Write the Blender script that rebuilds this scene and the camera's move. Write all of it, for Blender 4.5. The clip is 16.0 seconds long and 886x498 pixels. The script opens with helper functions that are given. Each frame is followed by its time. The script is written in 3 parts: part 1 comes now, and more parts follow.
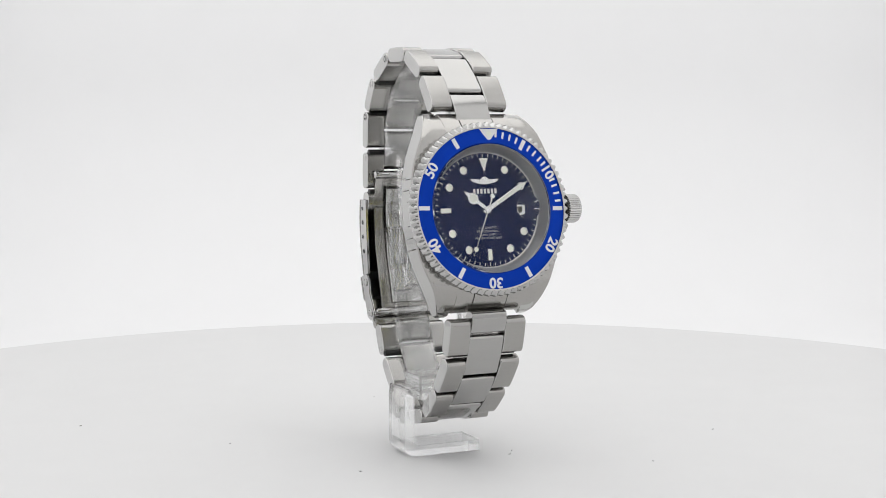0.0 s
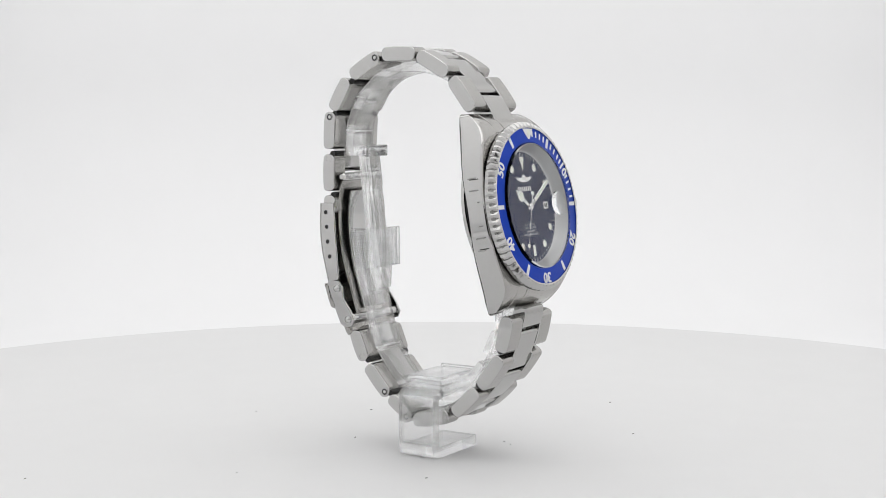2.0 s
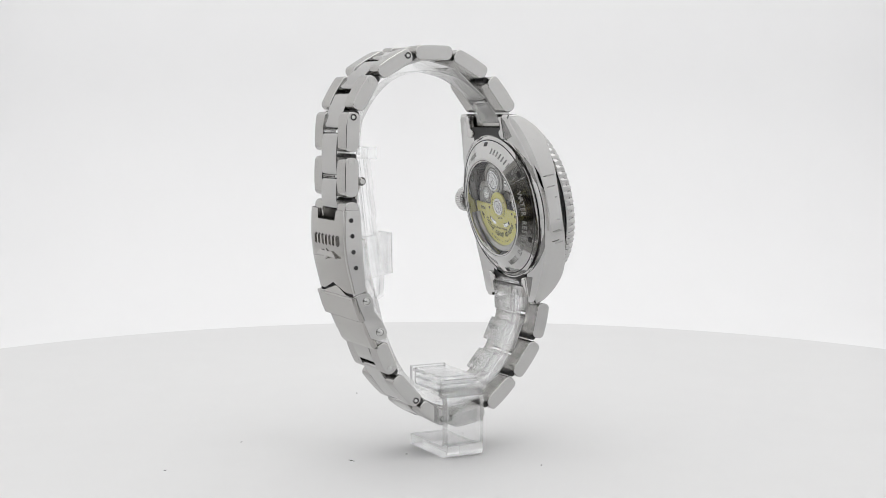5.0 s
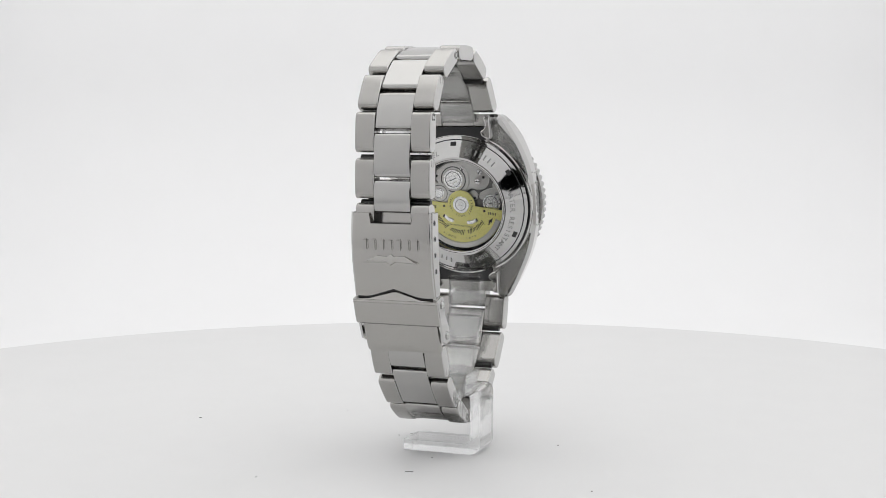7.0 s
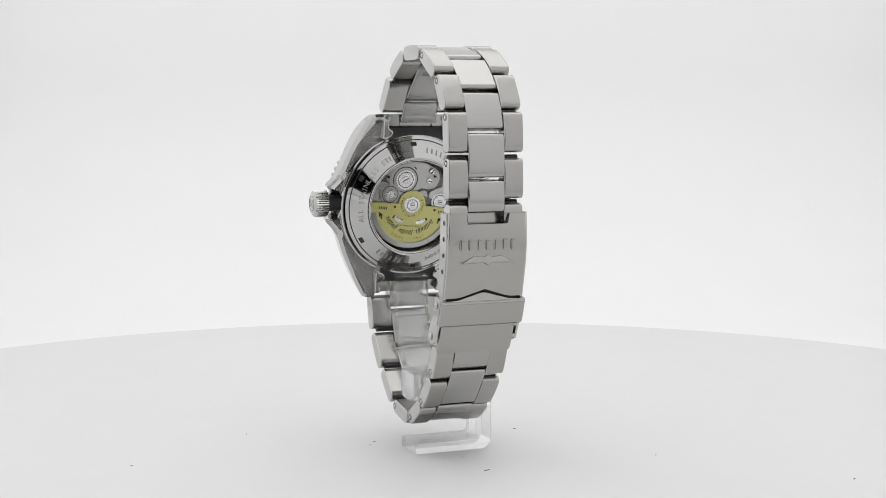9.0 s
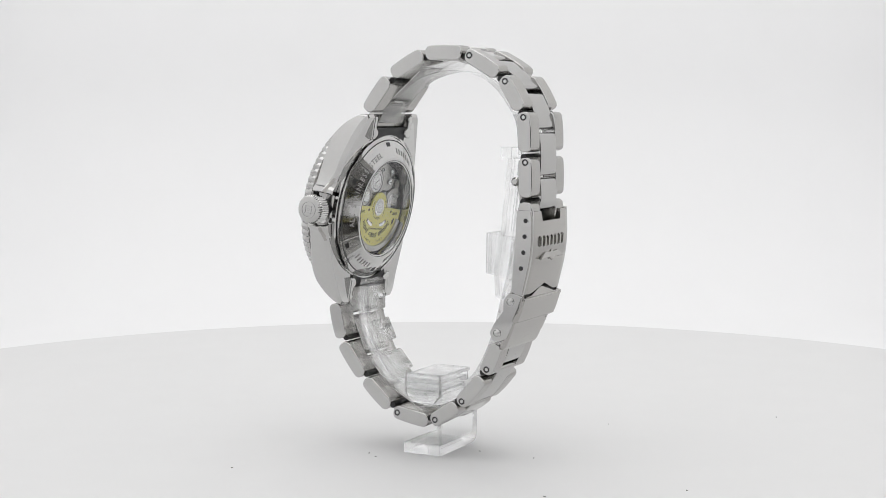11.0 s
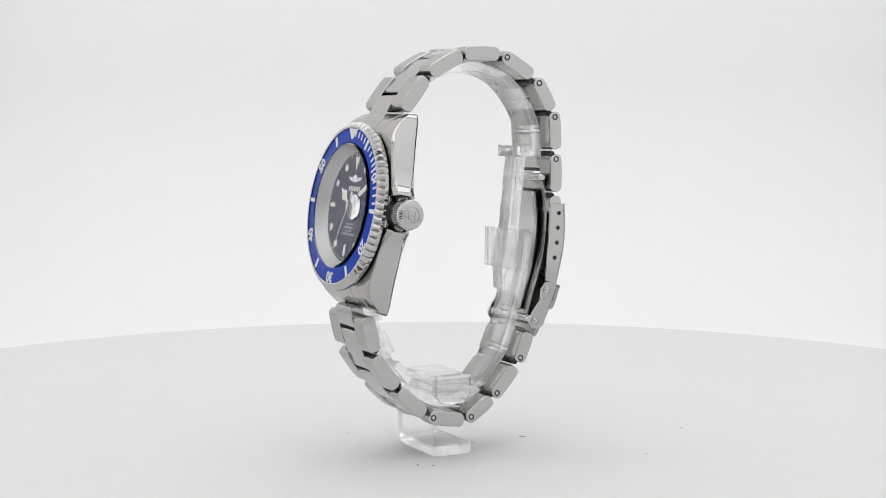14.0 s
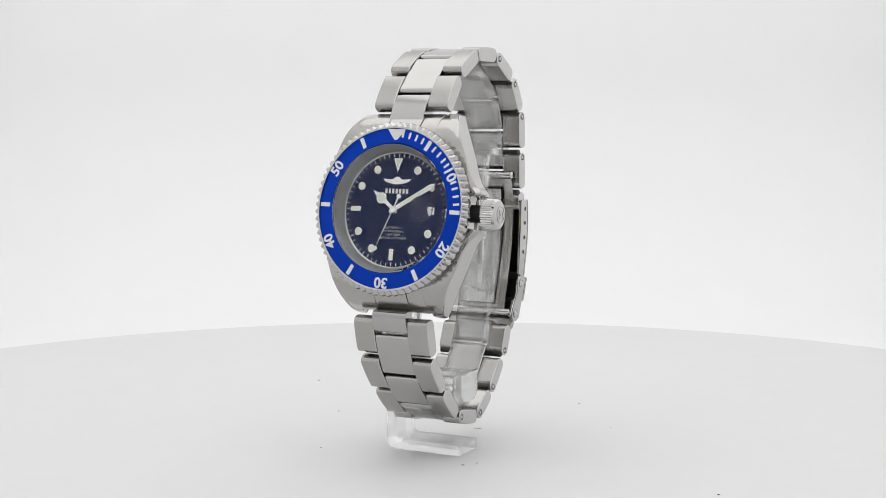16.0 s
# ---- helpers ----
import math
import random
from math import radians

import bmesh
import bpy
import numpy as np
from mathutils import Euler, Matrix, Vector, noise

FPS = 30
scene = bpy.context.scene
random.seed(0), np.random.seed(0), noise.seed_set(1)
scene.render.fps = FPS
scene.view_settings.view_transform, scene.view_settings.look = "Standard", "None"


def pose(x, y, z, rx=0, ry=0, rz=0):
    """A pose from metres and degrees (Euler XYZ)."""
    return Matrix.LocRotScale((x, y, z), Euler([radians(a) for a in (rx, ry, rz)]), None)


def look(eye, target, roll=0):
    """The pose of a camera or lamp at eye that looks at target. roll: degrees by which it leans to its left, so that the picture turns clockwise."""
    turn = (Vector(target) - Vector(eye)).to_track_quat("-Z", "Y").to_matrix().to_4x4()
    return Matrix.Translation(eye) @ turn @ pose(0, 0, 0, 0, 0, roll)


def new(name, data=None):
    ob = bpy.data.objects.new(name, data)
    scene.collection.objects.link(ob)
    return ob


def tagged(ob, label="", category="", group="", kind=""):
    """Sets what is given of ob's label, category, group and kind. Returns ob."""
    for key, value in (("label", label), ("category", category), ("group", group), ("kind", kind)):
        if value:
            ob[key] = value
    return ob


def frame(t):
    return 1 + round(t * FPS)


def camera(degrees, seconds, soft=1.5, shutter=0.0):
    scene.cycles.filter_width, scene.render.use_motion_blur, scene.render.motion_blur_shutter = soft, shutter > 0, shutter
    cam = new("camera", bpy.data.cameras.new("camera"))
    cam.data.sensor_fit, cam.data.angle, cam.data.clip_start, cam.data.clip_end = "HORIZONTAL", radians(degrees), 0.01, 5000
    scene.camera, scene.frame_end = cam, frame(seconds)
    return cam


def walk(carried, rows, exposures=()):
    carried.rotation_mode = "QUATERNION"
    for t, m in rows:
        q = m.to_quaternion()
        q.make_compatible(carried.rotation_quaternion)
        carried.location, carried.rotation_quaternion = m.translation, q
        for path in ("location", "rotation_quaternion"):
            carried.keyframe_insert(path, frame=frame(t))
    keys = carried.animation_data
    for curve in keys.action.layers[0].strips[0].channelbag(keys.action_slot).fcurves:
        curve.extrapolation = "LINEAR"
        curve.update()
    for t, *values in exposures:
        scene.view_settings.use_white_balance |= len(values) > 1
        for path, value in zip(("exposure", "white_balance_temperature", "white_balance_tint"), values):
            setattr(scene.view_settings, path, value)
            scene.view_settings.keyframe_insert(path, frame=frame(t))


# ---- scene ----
# One unit of the plan is U metres; lengths below are in plan units unless noted.
U = 0.00092
cam = camera(34.17, 16.0, soft=0.6)
EYE = Vector((0.0, -398.39 * U, 94.38 * U))
AIM = look(EYE, EYE + Vector((0.00207, 1.0, -0.09403)))
walk(cam, [(0.0, AIM), (16.0, AIM)], exposures=((0.0, 0.44), (16.0, 0.44)))

TURN = [(0.0, 25.5), (0.5, 32.7), (1.0, 40.5), (1.5, 49.0), (2.0, 58.1), (2.5, 67.8), (3.0, 77.5), (3.5, 87.4),
        (4.0, 97.8), (4.5, 108.0), (5.0, 118.1), (5.5, 128.2), (6.0, 138.4), (6.5, 148.8), (7.0, 159.7), (7.5, 170.5),
        (8.0, 181.2), (8.5, 192.0), (9.0, 202.7), (9.5, 212.9), (10.0, 222.9), (10.5, 232.7), (11.0, 242.3),
        (11.5, 251.8), (12.0, 261.3), (12.5, 270.7), (13.0, 280.0), (13.5, 289.3), (14.0, 298.7), (14.5, 308.0),
        (15.0, 316.9), (15.5, 325.3), (16.0, 333.0)]

# ---- light ----
world = bpy.data.worlds.new("world")
scene.world = world
world.use_nodes = True
world.node_tree.nodes["Background"].inputs[0].default_value = (0.02, 0.02, 0.022, 1)
world.node_tree.nodes["Background"].inputs[1].default_value = 1.0


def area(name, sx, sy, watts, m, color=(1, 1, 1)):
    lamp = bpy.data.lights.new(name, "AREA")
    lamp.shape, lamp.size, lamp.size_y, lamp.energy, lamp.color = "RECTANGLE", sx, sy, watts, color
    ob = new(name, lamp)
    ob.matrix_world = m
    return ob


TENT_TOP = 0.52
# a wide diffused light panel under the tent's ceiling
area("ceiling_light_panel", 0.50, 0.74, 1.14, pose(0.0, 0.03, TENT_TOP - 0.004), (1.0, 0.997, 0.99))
# unseen fill lamps added along the side walls to soften the watch's shadow
for side, name in ((-1, "west_fill_light"), (1, "east_fill_light")):
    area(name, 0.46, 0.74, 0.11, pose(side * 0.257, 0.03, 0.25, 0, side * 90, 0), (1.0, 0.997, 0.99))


# ---- materials ----
def nodes_of(name):
    mat = bpy.data.materials.new(name)
    mat.use_nodes = True
    nt = mat.node_tree
    return mat, nt, nt.nodes["Principled BSDF"]


def mat_plain(name, color, rough=0.5, metal=0.0, vary=0.06, scale=400.0, bump=0.0, stretch=(1, 1, 1), spec=0.5, rough_vary=0.0, fine=6.0):
    """Base colour with noise at two scales, roughness variation and a fine bump."""
    mat, nt, b = nodes_of(name)
    b.inputs["Base Color"].default_value = (*color, 1)
    b.inputs["Roughness"].default_value = rough
    b.inputs["Metallic"].default_value = metal
    b.inputs["Specular IOR Level"].default_value = spec
    tc = nt.nodes.new("ShaderNodeTexCoord")
    mp = nt.nodes.new("ShaderNodeMapping")
    mp.inputs["Scale"].default_value = stretch
    nt.links.new(tc.outputs["Object"], mp.inputs[0])
    outs = []
    for s in (scale, scale * fine):
        n = nt.nodes.new("ShaderNodeTexNoise")
        n.inputs["Scale"].default_value, n.inputs["Detail"].default_value = s, 4.0
        nt.links.new(mp.outputs[0], n.inputs["Vector"])
        outs.append(n.outputs["Fac"])
    mix = nt.nodes.new("ShaderNodeMath")
    mix.operation = "ADD"
    nt.links.new(outs[0], mix.inputs[0])
    nt.links.new(outs[1], mix.inputs[1])
    rng = nt.nodes.new("ShaderNodeMapRange")
    rng.inputs[1].default_value, rng.inputs[2].default_value = 0.6, 1.4
    rng.inputs[3].default_value, rng.inputs[4].default_value = 1 - vary, 1 + vary
    nt.links.new(mix.outputs[0], rng.inputs[0])
    mul = nt.nodes.new("ShaderNodeVectorMath")
    mul.operation = "SCALE"
    mul.inputs[0].default_value = color
    nt.links.new(rng.outputs[0], mul.inputs["Scale"])
    nt.links.new(mul.outputs[0], b.inputs["Base Color"])
    if rough_vary:
        rr = nt.nodes.new("ShaderNodeMapRange")
        rr.inputs[1].default_value, rr.inputs[2].default_value = 0.6, 1.4
        rr.inputs[3].default_value, rr.inputs[4].default_value = rough * (1 - rough_vary), rough * (1 + rough_vary)
        nt.links.new(mix.outputs[0], rr.inputs[0])
        nt.links.new(rr.outputs[0], b.inputs["Roughness"])
    if bump:
        bp = nt.nodes.new("ShaderNodeBump")
        bp.inputs["Strength"].default_value, bp.inputs["Distance"].default_value = bump, 0.00005
        nt.links.new(outs[1], bp.inputs["Height"])
        nt.links.new(bp.outputs[0], b.inputs["Normal"])
    return mat


def mat_clear(name, color, rough, ior, bump=0.0, scale=90.0, thin=0.0):
    mat, nt, b = nodes_of(name)
    b.inputs["Base Color"].default_value = (*color, 1)
    b.inputs["Roughness"].default_value, b.inputs["IOR"].default_value = rough, ior
    b.inputs["Transmission Weight"].default_value = 1.0
    if bump:
        tc, n, bp = nt.nodes.new("ShaderNodeTexCoord"), nt.nodes.new("ShaderNodeTexNoise"), nt.nodes.new("ShaderNodeBump")
        n.inputs["Scale"].default_value = scale
        bp.inputs["Strength"].default_value, bp.inputs["Distance"].default_value = bump, 0.0004
        nt.links.new(tc.outputs["Object"], n.inputs["Vector"])
        nt.links.new(n.outputs["Fac"], bp.inputs["Height"])
        nt.links.new(bp.outputs[0], b.inputs["Normal"])
    if thin:
        clear, mix, out = nt.nodes.new("ShaderNodeBsdfTransparent"), nt.nodes.new("ShaderNodeMixShader"), nt.nodes["Material Output"]
        mix.inputs[0].default_value = thin
        nt.links.new(b.outputs[0], mix.inputs[1])
        nt.links.new(clear.outputs[0], mix.inputs[2])
        nt.links.new(mix.outputs[0], out.inputs[0])
    return mat


BRUSHED = mat_plain("brushed_steel", (0.40, 0.392, 0.377), 0.22, 1.0, 0.03, 300, 0.035, (0.10, 4, 4), rough_vary=0.10)
SATIN = mat_plain("satin_steel", (0.415, 0.405, 0.388), 0.2, 1.0, 0.03, 300, 0.035, (4, 0.10, 4), rough_vary=0.10)
POLISHED = mat_plain("polished_steel", (0.53, 0.526, 0.518), 0.06, 1.0, 0.02, 150, 0.0, rough_vary=0.3)
CENTRE = mat_plain("polished_centre_steel", (0.43, 0.425, 0.415), 0.14, 1.0, 0.02, 60, 0.0, (0.3, 2, 2), rough_vary=0.1)
RIM = mat_plain("bezel_rim_steel", (0.50, 0.497, 0.49), 0.18, 1.0, 0.03, 200, rough_vary=0.2)
PIN = mat_plain("pin_steel", (0.55, 0.55, 0.54), 0.2, 1.0, 0.04)
FLANGE = mat_plain("grey_flange_steel", (0.56, 0.56, 0.555), 0.42, 0.9, 0.05, 300)
# movement base colour; also darkens the hinge barrels as shade between links
WELL = mat_plain("dark_movement_and_gap_shade", (0.045, 0.045, 0.045), 0.4, 0.8, 0.15, 500)
# near black for dark parts, and painted as shade in holes and gaps
DARK = mat_plain("dark_parts_and_shade", (0.015, 0.015, 0.016), 0.5, 0.0, 0.1)
ETCH = mat_plain("etched_steel", (0.36, 0.36, 0.35), 0.5, 1.0, 0.06)
BLUE = mat_plain("blue_anodised_aluminium", (0.0, 0.040, 0.40), 0.33, 0.45, 0.05, 500, 0.03, rough_vary=0.15, spec=0.15)
DIAL = mat_plain("navy_dial_lacquer", (0.003, 0.009, 0.055), 0.5, 0.0, 0.03, 120, spec=0.08)
PRINT = mat_plain("white_print", (0.78, 0.79, 0.80), 0.5, 0.0, 0.03)
PALE = mat_plain("grey_print", (0.42, 0.43, 0.47), 0.5, 0.0, 0.03)
LUME = mat_plain("pale_lume_paint", (0.80, 0.82, 0.74), 0.6, 0.0, 0.05, 900)
HAND = mat_plain("hand_steel", (0.72, 0.72, 0.71), 0.22, 1.0, 0.03)
GOLD = mat_plain("yellow_gold_plate", (0.80, 0.75, 0.27), 0.4, 0.4, 0.05, 500, 0.04, (0.3, 3, 1))
BLACKINK = mat_plain("black_ink", (0.02, 0.02, 0.015), 0.6)
MOVEMENT = mat_plain("grey_movement_plate", (0.50, 0.49, 0.47), 0.30, 1.0, 0.06, 400, 0.05)
PLATE = mat_plain("dull_movement_plate", (0.16, 0.157, 0.15), 0.3, 1.0, 0.10, 500, 0.05)
CRYSTAL = mat_clear("crystal_glass", (0.99, 0.995, 1.0), 0.0, 1.25)
ACRYLIC = mat_clear("clear_acrylic", (0.975, 0.98, 0.98), 0.0, 1.47, 0.0, thin=0.25)
STRIP = mat_clear("clear_flexible_acrylic", (0.97, 0.975, 0.975), 0.0, 1.47, 0.0, thin=0.4)
WHITE = mat_plain("white_turntable_laminate", (0.72, 0.72, 0.72), 0.6, 0.0, 0.012, 12, 0.02)
PAPER = mat_plain("white_tent_fabric", (0.89, 0.89, 0.895), 0.9, 0.0, 0.008, 6)
LINT = mat_plain("dark_lint", (0.10, 0.10, 0.09), 0.9)
GREYCLOTH = mat_plain("ceiling_reflection_grey", (0.50, 0.50, 0.505), 0.95, 0.0, 0.05, 20)
ROOMBLACK = mat_plain("dark_room_black", (0.012, 0.012, 0.013), 0.95)


# ---- mesh helpers ----
def finish(name, bm, mat, smooth=35.0, scale=None):
    bmesh.ops.scale(bm, vec=[U if scale is None else scale] * 3, verts=bm.verts)
    bmesh.ops.recalc_face_normals(bm, faces=bm.faces)
    for f in bm.faces:
        f.smooth = True
    for e in bm.edges:
        if len(e.link_faces) == 2:
            angle, (p, q) = e.calc_face_angle(0), (f.calc_area() for f in e.link_faces)
            if angle > radians(smooth) or (angle > 0.12 and max(p, q) > 4 * min(p, q)):
                e.smooth = False
    me = bpy.data.meshes.new(name)
    bm.to_mesh(me)
    bm.free()
    for m in (mat if isinstance(mat, (list, tuple)) else [mat]):
        me.materials.append(m)
    return me


def part(name, bm, mat, parent, label="", m=None, smooth=35.0):
    """Links a bmesh (or ready mesh) as one mesh object under a thing or a part."""
    me = bm if isinstance(bm, bpy.types.Mesh) else finish(name, bm, mat, smooth)
    ob = new(name, me)
    ob.parent = parent
    if m is not None:
        ob.matrix_basis = m
    return tagged(ob, label)


def tr(x, y, z):
    return Matrix.Translation((x * U, y * U, z * U))


def prism(poly, a, b, bevel=0.0, segs=2, frame_of=lambda p, q, h: (h, p, q), bm=None):
    """A polygon in (p, q) pushed from h = a to h = b; frame_of maps (p, q, h) to x, y, z."""
    bm = bm or bmesh.new()
    lo = [bm.verts.new(frame_of(p, q, a)) for p, q in poly]
    hi = [bm.verts.new(frame_of(p, q, b)) for p, q in poly]
    fs = [bm.faces.new(lo), bm.faces.new(hi[::-1])]
    n = len(poly)
    for i in range(n):
        fs.append(bm.faces.new((lo[i], hi[i], hi[(i + 1) % n], lo[(i + 1) % n])))
    bmesh.ops.recalc_face_normals(bm, faces=fs)
    if bevel:
        rim = [e for f in fs[:2] for e in f.edges]
        bmesh.ops.bevel(bm, geom=rim, offset=bevel, segments=segs, profile=0.5, affect="EDGES", clamp_overlap=True)
    return bm


XYH = lambda p, q, h: (p, q, h)


def lathe(profile, segs=96, start=0.0, end=360.0, bm=None, center=(0, 0)):
    """Turns a list of (radius, height) round z; closed if the turn is full."""
    bm = bm or bmesh.new()
    full = end - start >= 359.9
    count = segs if full else segs + 1
    rings = []
    for i in range(count):
        a = radians(start + (end - start) * i / segs)
        rings.append([bm.verts.new((center[0] + r * math.cos(a), center[1] + r * math.sin(a), h)) for r, h in profile])
    for i in range(segs):
        p, q = rings[i], rings[(i + 1) % count]
        for j in range(len(profile) - 1):
            bm.faces.new((p[j], q[j], q[j + 1], p[j + 1]))
    bmesh.ops.remove_doubles(bm, verts=bm.verts, dist=1e-5)
    bmesh.ops.holes_fill(bm, edges=[e for e in bm.edges if e.is_boundary], sides=0) if full else None
    return bm


def disc(r, h0, h1, bevel=0.0, segs=32, center=(0, 0), bm=None):
    b = min(bevel, (h1 - h0) * 0.49)
    pr = [(0, h0), (r - b, h0), (r, h0 + b), (r, h1 - b), (r - b, h1), (0, h1)] if b else [(0, h0), (r, h0), (r, h1), (0, h1)]
    return lathe(pr, segs, bm=bm, center=center)


def ring(r0, r1, h0, h1, segs=96, bm=None, center=(0, 0)):
    bm = bm or bmesh.new()
    loops = []
    for r, h in ((r0, h0), (r1, h0), (r1, h1), (r0, h1)):
        loops.append([bm.verts.new((center[0] + r * math.cos(2 * math.pi * i / segs), center[1] + r * math.sin(2 * math.pi * i / segs), h)) for i in range(segs)])
    for k in range(4):
        p, q = loops[k], loops[(k + 1) % 4]
        for i in range(segs):
            j = (i + 1) % segs
            bm.faces.new((p[i], p[j], q[j], q[i]))
    return bm


def smooth_path(points, n=6):
    """Catmull-Rom points through a short list of 2D points."""
    out, k = [], len(points)
    for i in range(k - 1):
        p0, p1, p2, p3 = points[max(i - 1, 0)], points[i], points[i + 1], points[min(i + 2, k - 1)]
        for j in range(n):
            t = j / n
            out.append(tuple(0.5 * (2 * b + (c - a) * t + (2 * a - 5 * b + 4 * c - d) * t * t + (3 * b - a - 3 * c + d) * t ** 3)
                             for a, b, c, d in zip(p0, p1, p2, p3)))
    return out + [points[-1]]


def band(points, thick, x0, x1, bevel=0.0, n=6):
    """A strip that follows a path in (y, z), with thickness, from x0 to x1."""
    c = smooth_path(points, n)
    left, right = [], []
    for i, (y, z) in enumerate(c):
        a, b = c[max(i - 1, 0)], c[min(i + 1, len(c) - 1)]
        dy, dz = b[0] - a[0], b[1] - a[1]
        l = math.hypot(dy, dz)
        left.append((y - dz / l * thick / 2, z + dy / l * thick / 2))
        right.append((y + dz / l * thick / 2, z - dy / l * thick / 2))
    bm = bmesh.new()
    rows = []
    for (ly, lz), (ry, rz) in zip(left, right):
        rows.append([bm.verts.new(v) for v in ((x0, ly, lz), (x1, ly, lz), (x1, ry, rz), (x0, ry, rz))])
    for p, q in zip(rows, rows[1:]):
        for k in range(4):
            bm.faces.new((p[k], p[(k + 1) % 4], q[(k + 1) % 4], q[k]))
    bm.faces.new(rows[0][::-1])
    bm.faces.new(rows[-1])
    bmesh.ops.recalc_face_normals(bm, faces=bm.faces)
    if bevel:
        es = [e for e in bm.edges if len(e.link_faces) == 2 and e.calc_face_angle(0) > 1.0]
        bmesh.ops.bevel(bm, geom=es, offset=bevel, segments=2, profile=0.5, affect="EDGES", clamp_overlap=True)
    return bm


def letters(body, height, depth=0.03, spacing=1.0, bold=0.0):
    """Built-in font text as a bmesh, centred at the origin, cap height as given."""
    cu = bpy.data.curves.new("letters", "FONT")
    cu.body, cu.size, cu.align_x, cu.align_y = body, height / 0.72, "CENTER", "CENTER"
    cu.extrude, cu.space_character, cu.resolution_u = depth / 2, spacing, 3
    cu.offset = bold * height
    ob = bpy.data.objects.new("letters", cu)
    me = bpy.data.meshes.new_from_object(ob)
    bm = bmesh.new()
    bm.from_mesh(me)
    bpy.data.objects.remove(ob)
    bpy.data.curves.remove(cu)
    bpy.data.meshes.remove(me)
    return bm


def box_bm(x0, x1, y0, y1, z0, z1, bevel=0.0):
    return prism([(x0, y0), (x1, y0), (x1, y1), (x0, y1)], z0, z1, bevel, frame_of=XYH)


def merge(dst, src, m=None):
    if m is not None:
        bmesh.ops.transform(src, matrix=m, verts=src.verts)
    me = bpy.data.meshes.new("tmp")
    src.to_mesh(me)
    src.free()
    dst.from_mesh(me)
    bpy.data.meshes.remove(me)
    return dst


def arc_text(body, radius, mid, cap, z, inward=False, step=None):
    """Letters set round a circle; mid is the clock angle of the middle, in degrees."""
    bm = bmesh.new()
    step = step or cap * 1.05 / radius * 57.3
    for i, ch in enumerate(body):
        if ch == " ":
            continue
        off = (i - (len(body) - 1) / 2) * step
        a = mid - off if inward else mid + off
        turn = Matrix.Rotation(radians(-a), 4, "Z") @ Matrix.Translation((0, radius, z))
        if inward:
            turn = turn @ Matrix.Rotation(math.pi, 4, "Z")
        merge(bm, letters(ch, cap, 0.04), turn)
    return bm


def bars(n, width, height, pitch, depth=0.03):
    """A row of upright bars where writing stands."""
    bm = bmesh.new()
    for i in range(n):
        x = (i - (n - 1) / 2) * pitch
        prism([(x - width / 2, -height / 2), (x + width / 2, -height / 2), (x + width / 2, height / 2), (x - width / 2, height / 2)],
              -depth / 2, depth / 2, frame_of=XYH, bm=bm)
    return bm


# ---- structure: light tent ----
def build_tent():
    w, back, front, top, base, r = 0.262, 0.42, -0.36, TENT_TOP, -0.014, 0.12
    prof = [(front, base), (back - r - 0.004, base), (back - r, base)]
    for i in range(1, 25):
        a = math.pi / 2 * i / 24
        prof.append((back - r + r * math.sin(a), base + r - r * math.cos(a)))
    prof += [(back, base + r + 0.004), (back, top), (back + 0.006, top), (back + 0.006, base - 0.006), (front, base - 0.006)]
    bm = prism(prof, -w, w)
    tagged(new("backdrop", finish("backdrop", bm, PAPER, 30, 1.0)), "seamless white paper sweep of the light tent", "backdrop", kind="structure")
    for name, x0, x1 in (("wall_west", -w - 0.012, -w - 0.002), ("wall_east", w + 0.002, w + 0.012)):
        bm = box_bm(x0, x1, front - 0.006, back + 0.01, base - 0.006, top)
        tagged(new(name, finish(name, bm, PAPER, 60, 1.0)), "white fabric side wall of the light tent", "wall", kind="structure")
    # unseen ceiling; its grey is chosen to darken reflections on upward-facing steel
    bm = box_bm(-w - 0.012, w + 0.012, front - 0.006, back + 0.01, top + 0.002, top + 0.010)
    tagged(new("ceiling", finish("ceiling", bm, GREYCLOTH, 60, 1.0)), "unseen tent ceiling, greyed to dim its reflection in the steel", "ceiling", kind="structure")
    # front wall with the dark opening in which the camera stands
    ox, z0, z1 = 0.102, 0.015, 0.113
    bm = bmesh.new()
    y0, y1 = front - 0.014, front - 0.008
    for x0, x1, a, b in ((-w - 0.012, -ox, base, top), (ox, w + 0.012, base, top), (-ox, ox, base, z0), (-ox, ox, z1, top)):
        prism([(x0, a), (x1, a), (x1, b), (x0, b)], y0, y1, frame_of=lambda p, q, h: (p, h, q), bm=bm)
    tagged(new("wall_south", finish("wall_south", bm, PAPER, 60, 1.0)), "white front curtain of the tent with an opening", "wall", kind="structure")
    # unseen black sheet added as the room's darkness, for the steel to reflect
    bm = bmesh.new()
    d = -0.75
    for poly, a, b in (([(-0.35, -0.02), (0.35, -0.02), (0.35, 0.55), (-0.35, 0.55)], d - 0.01, d),):
        prism(poly, a, b, frame_of=lambda p, q, h: (p, h, q), bm=bm)
    tagged(new("wall_dark_room", finish("wall_dark_room", bm, ROOMBLACK, 60, 1.0)), "unseen black sheet standing in for the dark room behind the opening", "wall", kind="structure")


build_tent()


